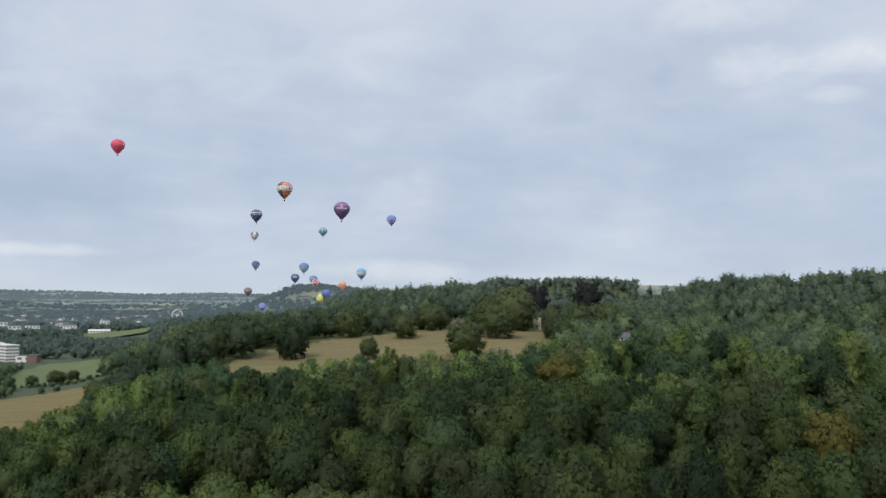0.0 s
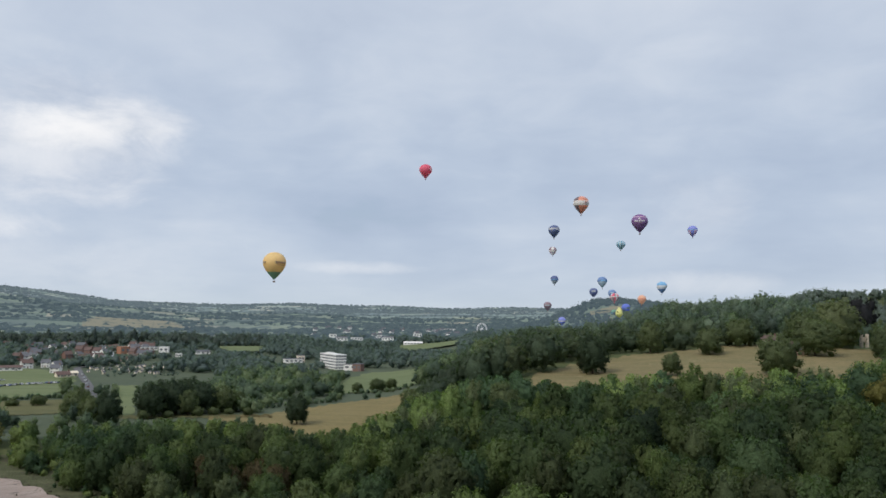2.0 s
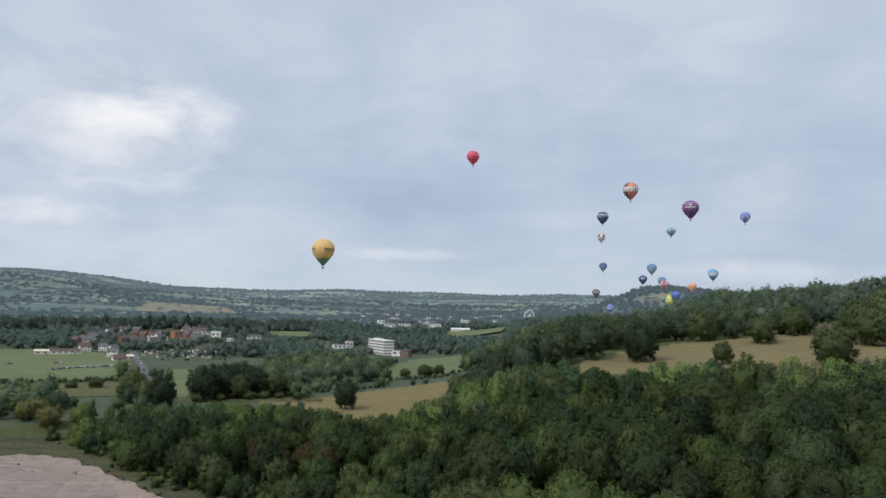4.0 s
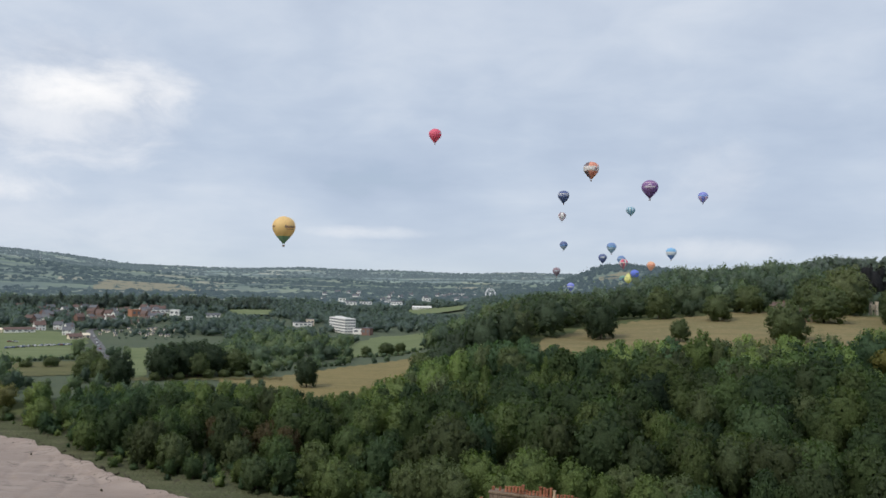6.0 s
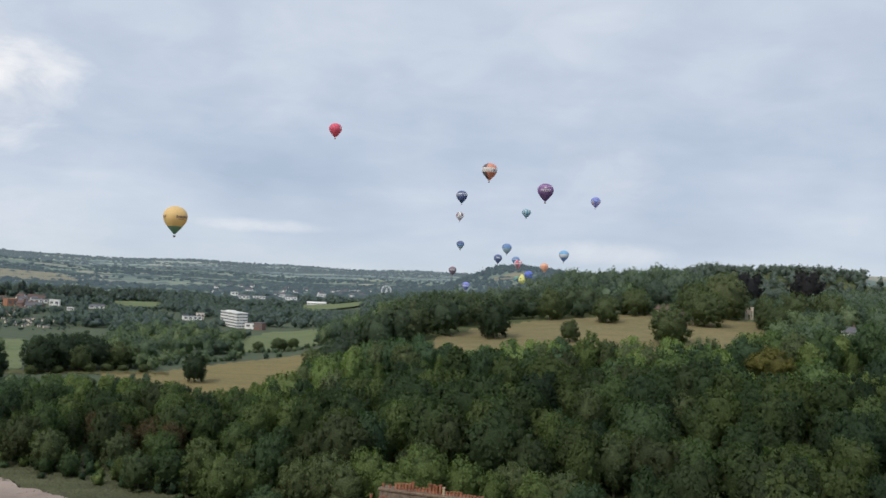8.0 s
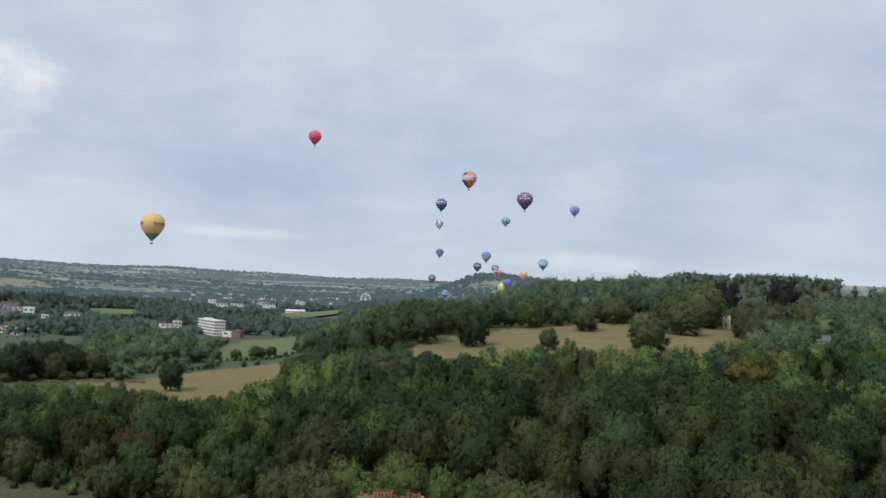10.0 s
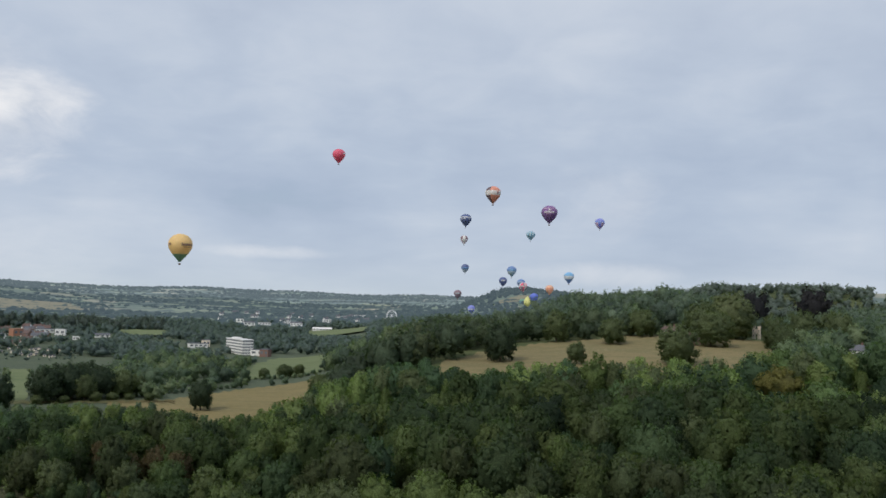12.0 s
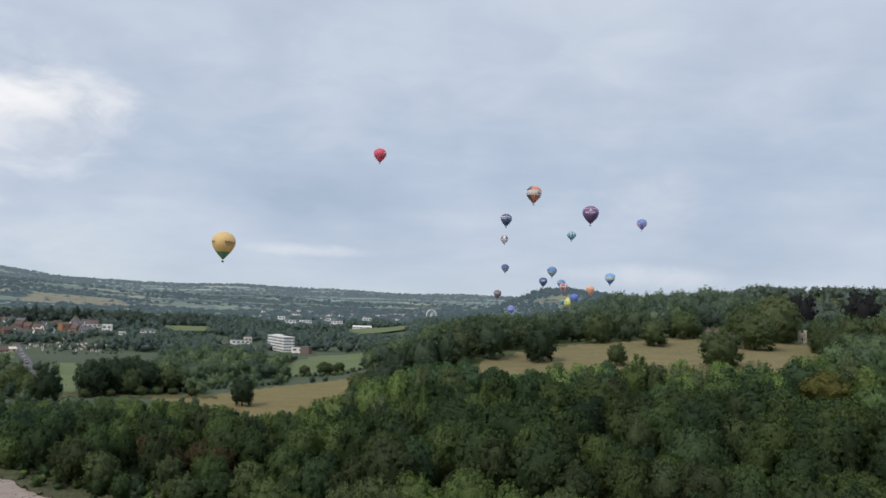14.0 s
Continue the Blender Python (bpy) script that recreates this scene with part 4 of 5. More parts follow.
# bushes and beds on the allotments
x, y, r, left = scatter(22.6, 29.2, 800, 1010, 9)
ok = (rng.uniform(0, 1, len(x)) < 0.6) & ~((left > 27.6) & (r < 910))
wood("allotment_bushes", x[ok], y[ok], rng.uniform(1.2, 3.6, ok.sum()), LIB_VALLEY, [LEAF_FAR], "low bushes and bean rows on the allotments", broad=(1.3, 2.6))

# the tall dark belt behind the houses
x, y, r, left = scatter(17, 38, 1290, 1420, 15)
tuft = np.array([noise.noise(Vector((a / 60, b / 60, 9))) for a, b in zip(x, y)])
ok = tuft > -0.25
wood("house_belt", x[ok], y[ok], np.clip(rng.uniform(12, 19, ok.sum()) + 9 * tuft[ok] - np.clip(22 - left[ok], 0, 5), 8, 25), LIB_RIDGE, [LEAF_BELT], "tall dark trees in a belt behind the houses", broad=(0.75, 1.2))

# field hedges on the valley floor
rows_h = [(29.2, 40, 0.3, 614, 614), (7.2, 13.4, 0.42, 655, 622), (13.2, 20.5, 0.4, 570, 517)]
ha = np.concatenate([np.arange(a0, a1, st) for a0, a1, st, _, _ in rows_h])
hd = np.concatenate([np.linspace(r0, r1, len(np.arange(a0, a1, st))) for a0, a1, st, r0, r1 in rows_h])
hd = hd + rng.uniform(-3, 3, len(hd))
wood("field_hedge", -np.sin(np.radians(ha)) * hd, np.cos(np.radians(ha)) * hd, rng.uniform(2.4, 4.6, len(ha)), LIB_MID, LEAF_MID, "clipped dark hedges along the field edges", 0.2, broad=(1.1, 1.9))

# woods and hedgerows on the far hills
x, y, r, left = scatter(-14, 42, 1400, 4700, 30)
clump = np.array([noise.noise(Vector((a / 420, b / 240, 3))) + 0.6 * noise.noise(Vector((a / 130, b / 90, 8))) for a, b in zip(x, y)])
keep = clump > np.interp(r, [1400, 1900, 4700], [-0.42, -0.05, 0.02])
keep &= ~((left < 2) & (r < 2400))
keep &= ~inside(FIELDS[11][1], left, r)
x, y, r = x[keep], y[keep], r[keep]
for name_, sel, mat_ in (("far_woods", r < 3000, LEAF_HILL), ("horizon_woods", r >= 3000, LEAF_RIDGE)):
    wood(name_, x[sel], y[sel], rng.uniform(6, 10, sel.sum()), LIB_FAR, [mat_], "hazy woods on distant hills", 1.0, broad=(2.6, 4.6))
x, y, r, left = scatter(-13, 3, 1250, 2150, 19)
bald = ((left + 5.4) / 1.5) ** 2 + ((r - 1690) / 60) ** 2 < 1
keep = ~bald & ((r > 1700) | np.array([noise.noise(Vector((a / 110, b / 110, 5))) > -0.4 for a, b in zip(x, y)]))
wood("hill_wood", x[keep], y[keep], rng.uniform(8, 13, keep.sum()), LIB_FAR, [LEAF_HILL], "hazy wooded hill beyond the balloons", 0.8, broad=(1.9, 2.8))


def hedge_lines(name, r0, r1, count, mat):
    """Hedgerows on the far hills: long ragged banks of bushes, higher where a tree stands in them."""
    vs, ts, at = [], [], 0
    for i in range(count):
        d0, a0 = rng.uniform(r0, r1), radians(rng.uniform(-12, 41))
        n_ = int(rng.uniform(16, 60))
        turn = a0 + rng.choice([0.0, 0.0, 0.0, 1.3]) + rng.uniform(-0.3, 0.3)
        along = (np.arange(n_) - n_ / 2) * 7.0
        px, py = -math.sin(a0) * d0 + along * math.cos(turn), math.cos(a0) * d0 + along * math.sin(turn)
        pz = full_ground(px, py)
        tall_ = rng.uniform(1.6, 3.8, n_) + np.where(rng.uniform(0, 1, n_) < 0.12, rng.uniform(2, 5, n_), 0)
        ox, oy = -math.sin(turn) * 3.5, math.cos(turn) * 3.5
        for sx, sz in ((-1, None), (0, tall_), (1, None)):
            vs.append(np.stack([px + sx * ox, py + sx * oy, pz + (sz if sz is not None else -1.0)], 1))
        k = np.arange(n_ - 1) + at
        for o in (0, n_):
            ts += [np.stack([k + o, k + o + 1, k + o + 1 + n_], 1), np.stack([k + o, k + o + 1 + n_, k + o + n_], 1)]
        at += 3 * n_
    me = mesh_of(name, np.concatenate(vs), np.concatenate(ts), [mat])
    return tagged(new(name, me), "hedgerows with trees between the far fields", "hedge", kind="stuff")


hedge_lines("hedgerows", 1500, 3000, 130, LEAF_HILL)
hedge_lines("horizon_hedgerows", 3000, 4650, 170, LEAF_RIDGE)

# ---- balloons ----
def cloth(name, col):
    m, n = material(name)
    p = local(n)
    f = n.noise(p, 0.5, 3)
    dark = tuple(c * 0.93 for c in col)
    c = n.ramp(f, [(0.35, dark), (0.65, col)])
    d = n.add("ShaderNodeBsdfPrincipled", {"Base Color": c, "Roughness": 0.5, "Specular IOR Level": 0.3})
    t = n.add("ShaderNodeBsdfTranslucent", {0: c})
    n.add("ShaderNodeOutputMaterial", {0: n.add("ShaderNodeMixShader", {0: 0.3, 1: d.outputs[0], 2: t.outputs[0]}).outputs[0]})
    return m


# Every colour is lifted towards white: haze put into the nylon.
CLOTH = {k: cloth(f"{k}_nylon", tuple(0.11 + 0.88 * c for c in v_)) for k, v_ in dict(
    yellow=(1.0, 0.69, 0.25), green=(0.14, 0.38, 0.26), red=(0.92, 0.09, 0.20), white=(0.94, 0.93, 0.90), black=(0.15, 0.09, 0.11), orange=(0.98, 0.55, 0.34), rust=(0.92, 0.34, 0.21),
    navy=(0.07, 0.12, 0.34), blue=(0.16, 0.31, 0.62), sky=(0.22, 0.56, 0.90), teal=(0.16, 0.40, 0.54), pale=(0.60, 0.76, 0.84), purple=(0.26, 0.10, 0.36), pink=(0.85, 0.58, 0.72), violet=(0.26, 0.31, 0.82),
    maroon=(0.30, 0.18, 0.22), lime=(0.90, 0.88, 0.30), royal=(0.12, 0.21, 0.80), grey=(0.50, 0.56, 0.62), brown=(0.28, 0.16, 0.10)).items()}

# envelope outline of a balloon: (share of the radius, share of the height)
OUTLINE = [(0.12, 0.0), (0.335, 0.10), (0.535, 0.20), (0.715, 0.30), (0.86, 0.40), (0.955, 0.49), (0.995, 0.57), (1.0, 0.61), (0.985, 0.68), (0.94, 0.745), (0.86, 0.81), (0.75, 0.867), (0.60, 0.92), (0.42, 0.962), (0.21, 0.99), (0.0, 1.0)]
DROP = [(0.12, 0.0), (0.5, 0.06), (0.8, 0.16), (0.96, 0.28), (1.0, 0.38), (0.94, 0.5), (0.8, 0.62), (0.6, 0.74), (0.4, 0.85), (0.2, 0.94), (0.0, 1.0)]


def balloon(left, up, r, wide, label, pattern, outline=OUTLINE, tall=1.24, gores=16, marks=()):
    """A hot-air balloon in flight: gored envelope, mouth, cables, burner frame and basket. left, up: where its middle stands."""
    high = wide * tall
    p = Vector((0, 0, EYE)) + way(left, up) * r
    t = thing("hot_air_balloon", Matrix.Translation(p - Vector((0, 0, high * 0.62))) @ Matrix.Rotation(radians(left), 4, "Z"), label, "balloon", "hot-air balloons in flight")
    names = []
    bm = bmesh.new()
    base = high * 0.12
    rings = []
    steps = 3
    prof = []
    for (a, b), (c, d) in zip(outline, outline[1:]):
        prof += [(a + (c - a) * i / 2, b + (d - b) * i / 2) for i in range(2)]
    prof = prof[:-1] if prof[-1][0] == 0 else prof
    n = gores * steps
    for rad, h in prof:
        ring = []
        for i in range(n):
            bulge = 1 - 0.035 + 0.035 * math.sin(math.pi * ((i % steps) / steps)) * 1.15
            a = 2 * math.pi * i / n
            ring.append(bm.verts.new((wide / 2 * rad * bulge * math.sin(a), -wide / 2 * rad * bulge * math.cos(a), base + h * (high - base))))
        rings.append(ring)
    top = bm.verts.new((0, 0, high))

    def colour(g, h):
        c = pattern(g, h)
        if c not in names:
            names.append(c)
        return names.index(c)

    for (_, ha), (_, hb), A, B in zip(prof, prof[1:], rings, rings[1:]):
        for i in range(n):
            f = bm.faces.new((A[i], A[(i + 1) % n], B[(i + 1) % n], B[i]))
            f.material_index = colour(i // steps, (ha + hb) / 2)
            f.smooth = True
    for i in range(n):
        f = bm.faces.new((rings[-1][i], rings[-1][(i + 1) % n], top))
        f.material_index = colour(i // steps, 1.0)
        f.smooth = True
    env = part("envelope", bm, [CLOTH[c] for c in names], t)
    k = wide / 17.0
    bm = lathe([(0.9 * k, base - 0.5 * k), (1.05 * k, base), (0.13 * wide / 2, base + 0.05 * k)], 12, False)
    part("skirt", bm, CLOTH[pattern(0, 0.0)], t)
    bw, bh = 0.85 * k, 1.15 * k
    bm = box(bmesh.new(), -bw, bw, -bw, bw, 0, bh, 0.12 * k)
    part("basket", bm, WICKER, t, "brown wicker basket")
    bm = box(bmesh.new(), -0.6 * k, 0.6 * k, -0.6 * k, 0.6 * k, bh + 0.95 * k, bh + 1.1 * k, 0.03)
    for sx in (-0.25, 0.25):
        tube(bm, (sx * k, 0, bh + 1.05 * k), (sx * k, 0, bh + 1.6 * k), 0.16 * k, 8)
    part("burner", bm, METAL, t)
    for sx in (-1, 1):
        for sy in (-1, 1):
            bm = bmesh.new()
            tube(bm, (sx * bw * 0.95, sy * bw * 0.95, bh), (sx * 0.8 * k, sy * 0.8 * k, base - 0.4 * k), 0.05 * k, 5)
            part("cable", bm, METAL, t)
    # bars and badges in place of lettering: (middle in degrees round, height, half width in degrees, half height)
    def radius_at(h):
        hs_, rs_ = [o[1] for o in outline], [o[0] for o in outline]
        return float(np.interp(h, hs_, rs_)) * wide / 2

    for mid, h, half, hh, c in marks:
        bm = bmesh.new()
        cols = []
        m_ = max(2, int(half / 3))
        for i in range(m_ + 1):
            a = radians(mid - half + 2 * half * i / m_)
            col = []
            for j in range(4):
                hv = h - hh + 2 * hh * j / 3
                rr = radius_at(hv) * 1.02 + 0.03
                col.append(bm.verts.new((rr * math.sin(a), -rr * math.cos(a), base + hv * (high - base))))
            cols.append(col)
        for A, B in zip(cols, cols[1:]):
            for j in range(3):
                bm.faces.new((A[j], B[j], B[j + 1], A[j + 1]))
        part("marking", bm, CLOTH[c], env)
    return t


def bands(*stops):
    """Colours from the mouth up: (up to this height, colour)."""
    return lambda g, h: next(c for top, c in stops if h <= top + 1e-6)


balloon(17.0, 3.28, 640, 17.4, "golden yellow hot-air balloon with a green base and dark bars", bands((0.27, "green"), (1, "yellow")), gores=12, tall=1.3,
        marks=[(8, 0.60, 3, 0.055, "brown"), (15, 0.59, 3, 0.04, "brown"), (22, 0.59, 3, 0.04, "brown"), (29, 0.59, 3, 0.04, "brown"), (36, 0.59, 3, 0.04, "brown"), (44, 0.59, 3.4, 0.04, "brown"), (52, 0.59, 3, 0.04, "brown"), (60, 0.59, 3, 0.04, "brown"), (-62, 0.60, 5, 0.04, "brown"), (-50, 0.60, 3, 0.04, "brown"), (35, 0.50, 22, 0.008, "brown")])
balloon(6.95, 9.85, 1110, 16.8, "plain deep red hot-air balloon with a white badge", bands((1, "red")), marks=[(52, 0.63, 12, 0.06, "white")])
balloon(-3.68, 7.65, 930, 17.2, "red and black hot-air balloon with a broad white band", lambda g, h: "white" if 0.46 < h < 0.70 else ("black" if g in (11, 12, 13, 14, 5) else ("rust" if h > 0.7 else "rust")), marks=[(36, 0.57, 8, 0.05, "maroon"), (36, 0.65, 5, 0.03, "rust")])
balloon(-1.87, 5.85, 1210, 16.4, "navy hot-air balloon with two white dashed bands", lambda g, h: "white" if (0.55 < h < 0.61 and g % 4) or 0.68 < h < 0.74 else "navy")
balloon(-1.79, 4.5, 1620, 15.5, "small white hot-air balloon with dark red stripes", lambda g, h: "white" if 0.42 < h < 0.55 or g % 3 == 0 else ("maroon" if h > 0.55 else "pink"))
balloon(-1.92, 2.55, 1660, 15.6, "blue hot-air balloon with a paler base", bands((0.38, "grey"), (0.62, "blue"), (1, "navy")), marks=[(0, 0.55, 30, 0.03, "sky")])
balloon(-6.31, 4.9, 1440, 15.5, "hot-air balloon in upright teal and pale stripes", lambda g, h: ("teal", "pale")[g % 2] if h < 0.93 else "teal", tall=1.1)
balloon(-7.54, 6.4, 900, 17.2, "deep purple hot-air balloon with pale marks", lambda g, h: "pink" if 0.80 < h < 0.825 else "purple", gores=20, marks=[(a_, 0.585, 3.8, 0.045, "white") for a_ in (-32, -22, -12, 0, 11, 22, 32)] + [(-5, 0.70, 4, 0.03, "white"), (5, 0.70, 4, 0.03, "white"), (0, 0.75, 3, 0.03, "white"), (0, 0.50, 20, 0.008, "pink")])
balloon(-10.92, 5.8, 1400, 16, "violet-blue hot-air balloon with a pink striped base", lambda g, h: "violet" if h > 0.66 else ("sky" if h > 0.58 else ("pink" if g % 3 else "violet")))
balloon(-5.09, 2.45, 1400, 16, "sky-blue hot-air balloon with a pale grey base", bands((0.52, "pale"), (1, "blue")), marks=[(10, 0.62, 35, 0.05, "sky")])
balloon(-4.52, 1.73, 1580, 15.6, "dark navy hot-air balloon with a grey emblem", bands((1, "navy")), marks=[(0, 0.62, 30, 0.09, "grey"), (5, 0.66, 14, 0.03, "white")])
balloon(-5.74, 1.64, 1640, 15.6, "blue hot-air balloon with pale marks behind another", bands((1, "blue")), marks=[(-10, 0.64, 40, 0.04, "pale")])
balloon(-5.89, 1.40, 1560, 15.6, "red white and navy crossed hot-air balloon", lambda g, h: "white" if g % 4 == 1 or 0.55 < h < 0.66 else ("red" if (g // 2 + (h > 0.6)) % 2 == 0 else "maroon"))
balloon(-7.67, 1.28, 1560, 15.4, "plain orange hot-air balloon", bands((0.4, "orange"), (1, "orange")), marks=[(0, 0.60, 40, 0.05, "rust")])
balloon(-8.95, 2.13, 1330, 16, "blue hot-air balloon with a broad white band", bands((0.36, "blue"), (0.64, "white"), (1, "sky")))
balloon(-1.47, 0.78, 1680, 15.6, "dark maroon hot-air balloon near the horizon", bands((1, "maroon")), marks=[(0, 0.6, 40, 0.06, "grey")])
balloon(-2.43, -0.22, 1560, 14, "violet-blue hot-air balloon low over the trees", lambda g, h: "white" if 0.45 < h < 0.56 else "violet")
balloon(-6.2, 0.45, 1320, 11.5, "yellow-green teardrop-shaped balloon low over the wood", bands((1, "lime")), outline=DROP, tall=1.55)
balloon(-6.63, 0.70, 1500, 15, "plain royal blue hot-air balloon low over the wood", bands((1, "royal")))
balloon(-8.73, 0.58, 1300, 13, "red and white hot-air balloon half hidden by trees", lambda g, h: "white" if 0.55 < h < 0.72 else "red")
balloon(-5.86, 0.36, 1650, 13, "dull green hot-air balloon far off in the haze", bands((0.6, "teal"), (1, "green")))

# ---- buildings ----
def shared(name, me, parent, m):
    """A part that shares its mesh with others of its kind."""
    ob = new(name, me)
    ob.parent = parent
    ob.matrix_local = m
    return ob


def mesh_from(bm, name, mats):
    me = bpy.data.meshes.new(name)
    bm.to_mesh(me)
    bm.free()
    for x in mats if isinstance(mats, (list, tuple)) else [mats]:
        me.materials.append(x)
    return me


PANE = mesh_from(box(bmesh.new(), -0.5, 0.5, -0.06, 0.06, 0, 1, 0.03), "window", GLASSY)


def gable(bm, w, d, z, h, over=0.4, thick=0.25):
    """A pitched roof with eaves, ridge along x."""
    pts = [(-d / 2 - over, z - over * h / (d / 2)), (0, z + h), (d / 2 + over, z - over * h / (d / 2))]
    lo = [(y_, z_ - thick) for y_, z_ in pts]
    ring = pts + lo[::-1]
    A = [bm.verts.new((-w / 2 - over, y_, z_)) for y_, z_ in ring]
    B = [bm.verts.new((w / 2 + over, y_, z_)) for y_, z_ in ring]
    n = len(ring)
    for i in range(n):
        bm.faces.new((A[i], A[(i + 1) % n], B[(i + 1) % n], B[i]))
    for r_, flip in ((A, True), (B, False)):
        for quad in ((0, 1, 4, 5), (1, 2, 3, 4)):
            f = [r_[i] for i in quad]
            bm.faces.new(f if flip else f[::-1])
    bmesh.ops.recalc_face_normals(bm, faces=bm.faces)
    return bm


def house_proto(w, d, h, rise, wall, roof, label, chimneys=1, category="house", name="house", group="houses in the valley"):
    t = thing(name, Matrix(), label, category, group)
    bm = box(bmesh.new(), -w / 2, w / 2, -d / 2, d / 2, -0.6, h)
    for sx in (-1, 1):
        a = [bm.verts.new((sx * w / 2, y_, z_)) for y_, z_ in ((-d / 2, h), (d / 2, h), (0, h + rise * 0.97))]
        bm.faces.new(a if sx > 0 else a[::-1])
    part("wall", bm, wall, t)
    ro = part("roof", gable(bmesh.new(), w, d, h, rise), roof, t)
    for i in range(chimneys):
        cx = (w / 2 - 0.6) * (1 if i == 0 else -1)
        bm = box(bmesh.new(), cx - 0.45, cx + 0.45, -0.35, 0.35, h + rise - 0.7, h + rise + 1.2, 0.05)
        tube(bm, (cx, 0, h + rise + 1.2), (cx, 0, h + rise + 1.6), 0.16, 8)
        part("chimney", bm, BRICK, ro)
    for floor in range(max(1, int(h // 2.6))):
        for sx in (-0.3, 0.3) if w < 11 else (-0.36, -0.12, 0.12, 0.36):
            for sy in (-1, 1):
                shared("window", PANE, t, Matrix.Translation((sx * w, sy * (d / 2 + 0.03), 0.9 + floor * 2.7)) @ Matrix.Diagonal((1.5, 1, 1.25, 1)))
    part("door", box(bmesh.new(), -0.5, 0.5, -d / 2 - 0.08, -d / 2 + 0.02, 0, 2.05, 0.03), BRICK, t)
    return t


HOUSES = [
    house_proto(10, 8, 5.4, 3.2, WHITE, TILE, "white-rendered house with a clay-tiled roof"),
    house_proto(9, 8, 5.4, 3.4, BRICK, TILE, "red brick house with a clay-tiled roof"),
    house_proto(12, 8, 5.4, 3.0, BRICK, SLATE, "brick terrace house with a grey slate roof", 2),
    house_proto(8, 7, 5.2, 3.0, WHITE, SLATE, "white-rendered cottage with a slate roof"),
    house_proto(11, 8, 2.8, 2.6, CREAM, TILE, "cream bungalow with a clay-tiled roof"),
]


def set_down(left, r, spin=0.0, lift=0.0):
    p = spot(left, r)
    return Matrix.Translation(p + Vector((0, 0, lift))) @ Matrix.Rotation(radians(left + spin), 4, "Z")


first = {}
for left_, r_, spin_, k in town:
    m = set_down(left_, r_, spin_)
    if k in first:
        copy_thing(HOUSES[k], m)
    else:
        first[k] = m
for k, m in first.items():
    HOUSES[k].matrix_world = m


def shed(left, r, w, d, h, wall, roof, label, spin=0.0, flat=False, name="shed", category="shed"):
    t = thing(name, set_down(left, r, spin), label, category, "sheds and halls")
    part("wall", box(bmesh.new(), -w / 2, w / 2, -d / 2, d / 2, -1, h), wall, t)
    if flat:
        part("roof", box(bmesh.new(), -w / 2 - 0.3, w / 2 + 0.3, -d / 2 - 0.3, d / 2 + 0.3, h, h + 0.4, 0.05), roof, t)
    else:
        part("roof", gable(bmesh.new(), w, d, h, d * 0.2), roof, t)
    n_ = max(2, int(w / 5))
    for i in range(n_):
        shared("window", PANE, t, Matrix.Translation((-w / 2 + w * (i + 0.5) / n_, -d / 2 - 0.03, h * 0.4)) @ Matrix.Diagonal((w / n_ * 0.55, 1, h * 0.35, 1)))
    part("door", box(bmesh.new(), w * 0.3 - 0.6, w * 0.3 + 0.6, -d / 2 - 0.1, -d / 2, 0, 2.1, 0.03), SLATE, t)
    return t


shed(32.8, 880, 26, 9, 3.4, WHITE, TILE, "long white pavilion with a red roof beside the playing field", 4, name="pavilion", category="pavilion")
shed(34.15, 885, 13, 7, 3.4, CREAM, CREAM, "small white clubhouse beside the playing field", 0, name="clubhouse", category="clubhouse")
shed(29.2, 812, 9, 7, 3.2, CREAM, CREAM, "cream-walled bungalow at the roadside", 20, name="bungalow", category="bungalow")
shed(26.25, 1160, 12.5, 12, 9, ORANGE, ORANGE, "orange-clad building with a flat roof", 25, True, "flats", "building")
shed(25.0, 1230, 34, 12, 5, WHITE, SLATE, "pale flat-roofed school building", 10, True, "school", "building")
shed(23.8, 1180, 12, 10, 7.5, WHITE, WHITE, "white flat-roofed building among the trees", -10, True, "offices", "building")
shed(22.9, 1090, 8, 8, 3.4, WHITE, WHITE, "small white flat-roofed building", 0, True, "offices", "building")
shed(21.4, 1150, 18, 8, 3.8, WHITE, SLATE, "low white hall among the trees", 5, False, "hall", "hall")
shed(15.6, 985, 20, 10, 5, WHITE, SLATE, "white flat-roofed works building", 12, True, "works", "building")
shed(15.1, 1000, 8, 8, 8, CREAM, SLATE, "pale square works building", 12, True, "works", "building")
shed(11.25, 872, 9, 10, 7.2, BRICK, SLATE, "red brick annexe beside the white office block", -20, True, "annexe", "building")
shed(11.7, 884, 14, 9, 6, WHITE, SLATE, "low white link block with a flat roof", -20, True, "link_block", "building")
shed(7.6, 1360, 30, 10, 3.0, WHITE, WHITE, "long low white hall beyond the pasture", 6, False, "hall", "hall")
shed(9.3, 1500, 20, 10, 6, WHITE, SLATE, "white hall among distant trees", -8, False, "hall", "hall")
shed(12.4, 1480, 18, 9, 6, WHITE, SLATE, "white hall among distant trees", 8, False, "hall", "hall")

for left_, r_, w_, h_, text in ((9.8, 1540, 26, 5, "white warehouse among distant trees"), (11.4, 1500, 20, 5, "white warehouse among distant trees"), (13.0, 1560, 12, 7, "small white tower block among distant trees"), (7.3, 1600, 15, 7, "white building among distant trees"), (5.1, 1880, 24, 7, "long white building near the ferris wheel"), (4.2, 1860, 14, 6, "white building near the ferris wheel"), (6.1, 1840, 12, 6, "white building among distant trees")):
    shed(left_, r_, w_, 9, h_, WHITE, SLATE, text, 10, True, "warehouse", "building")

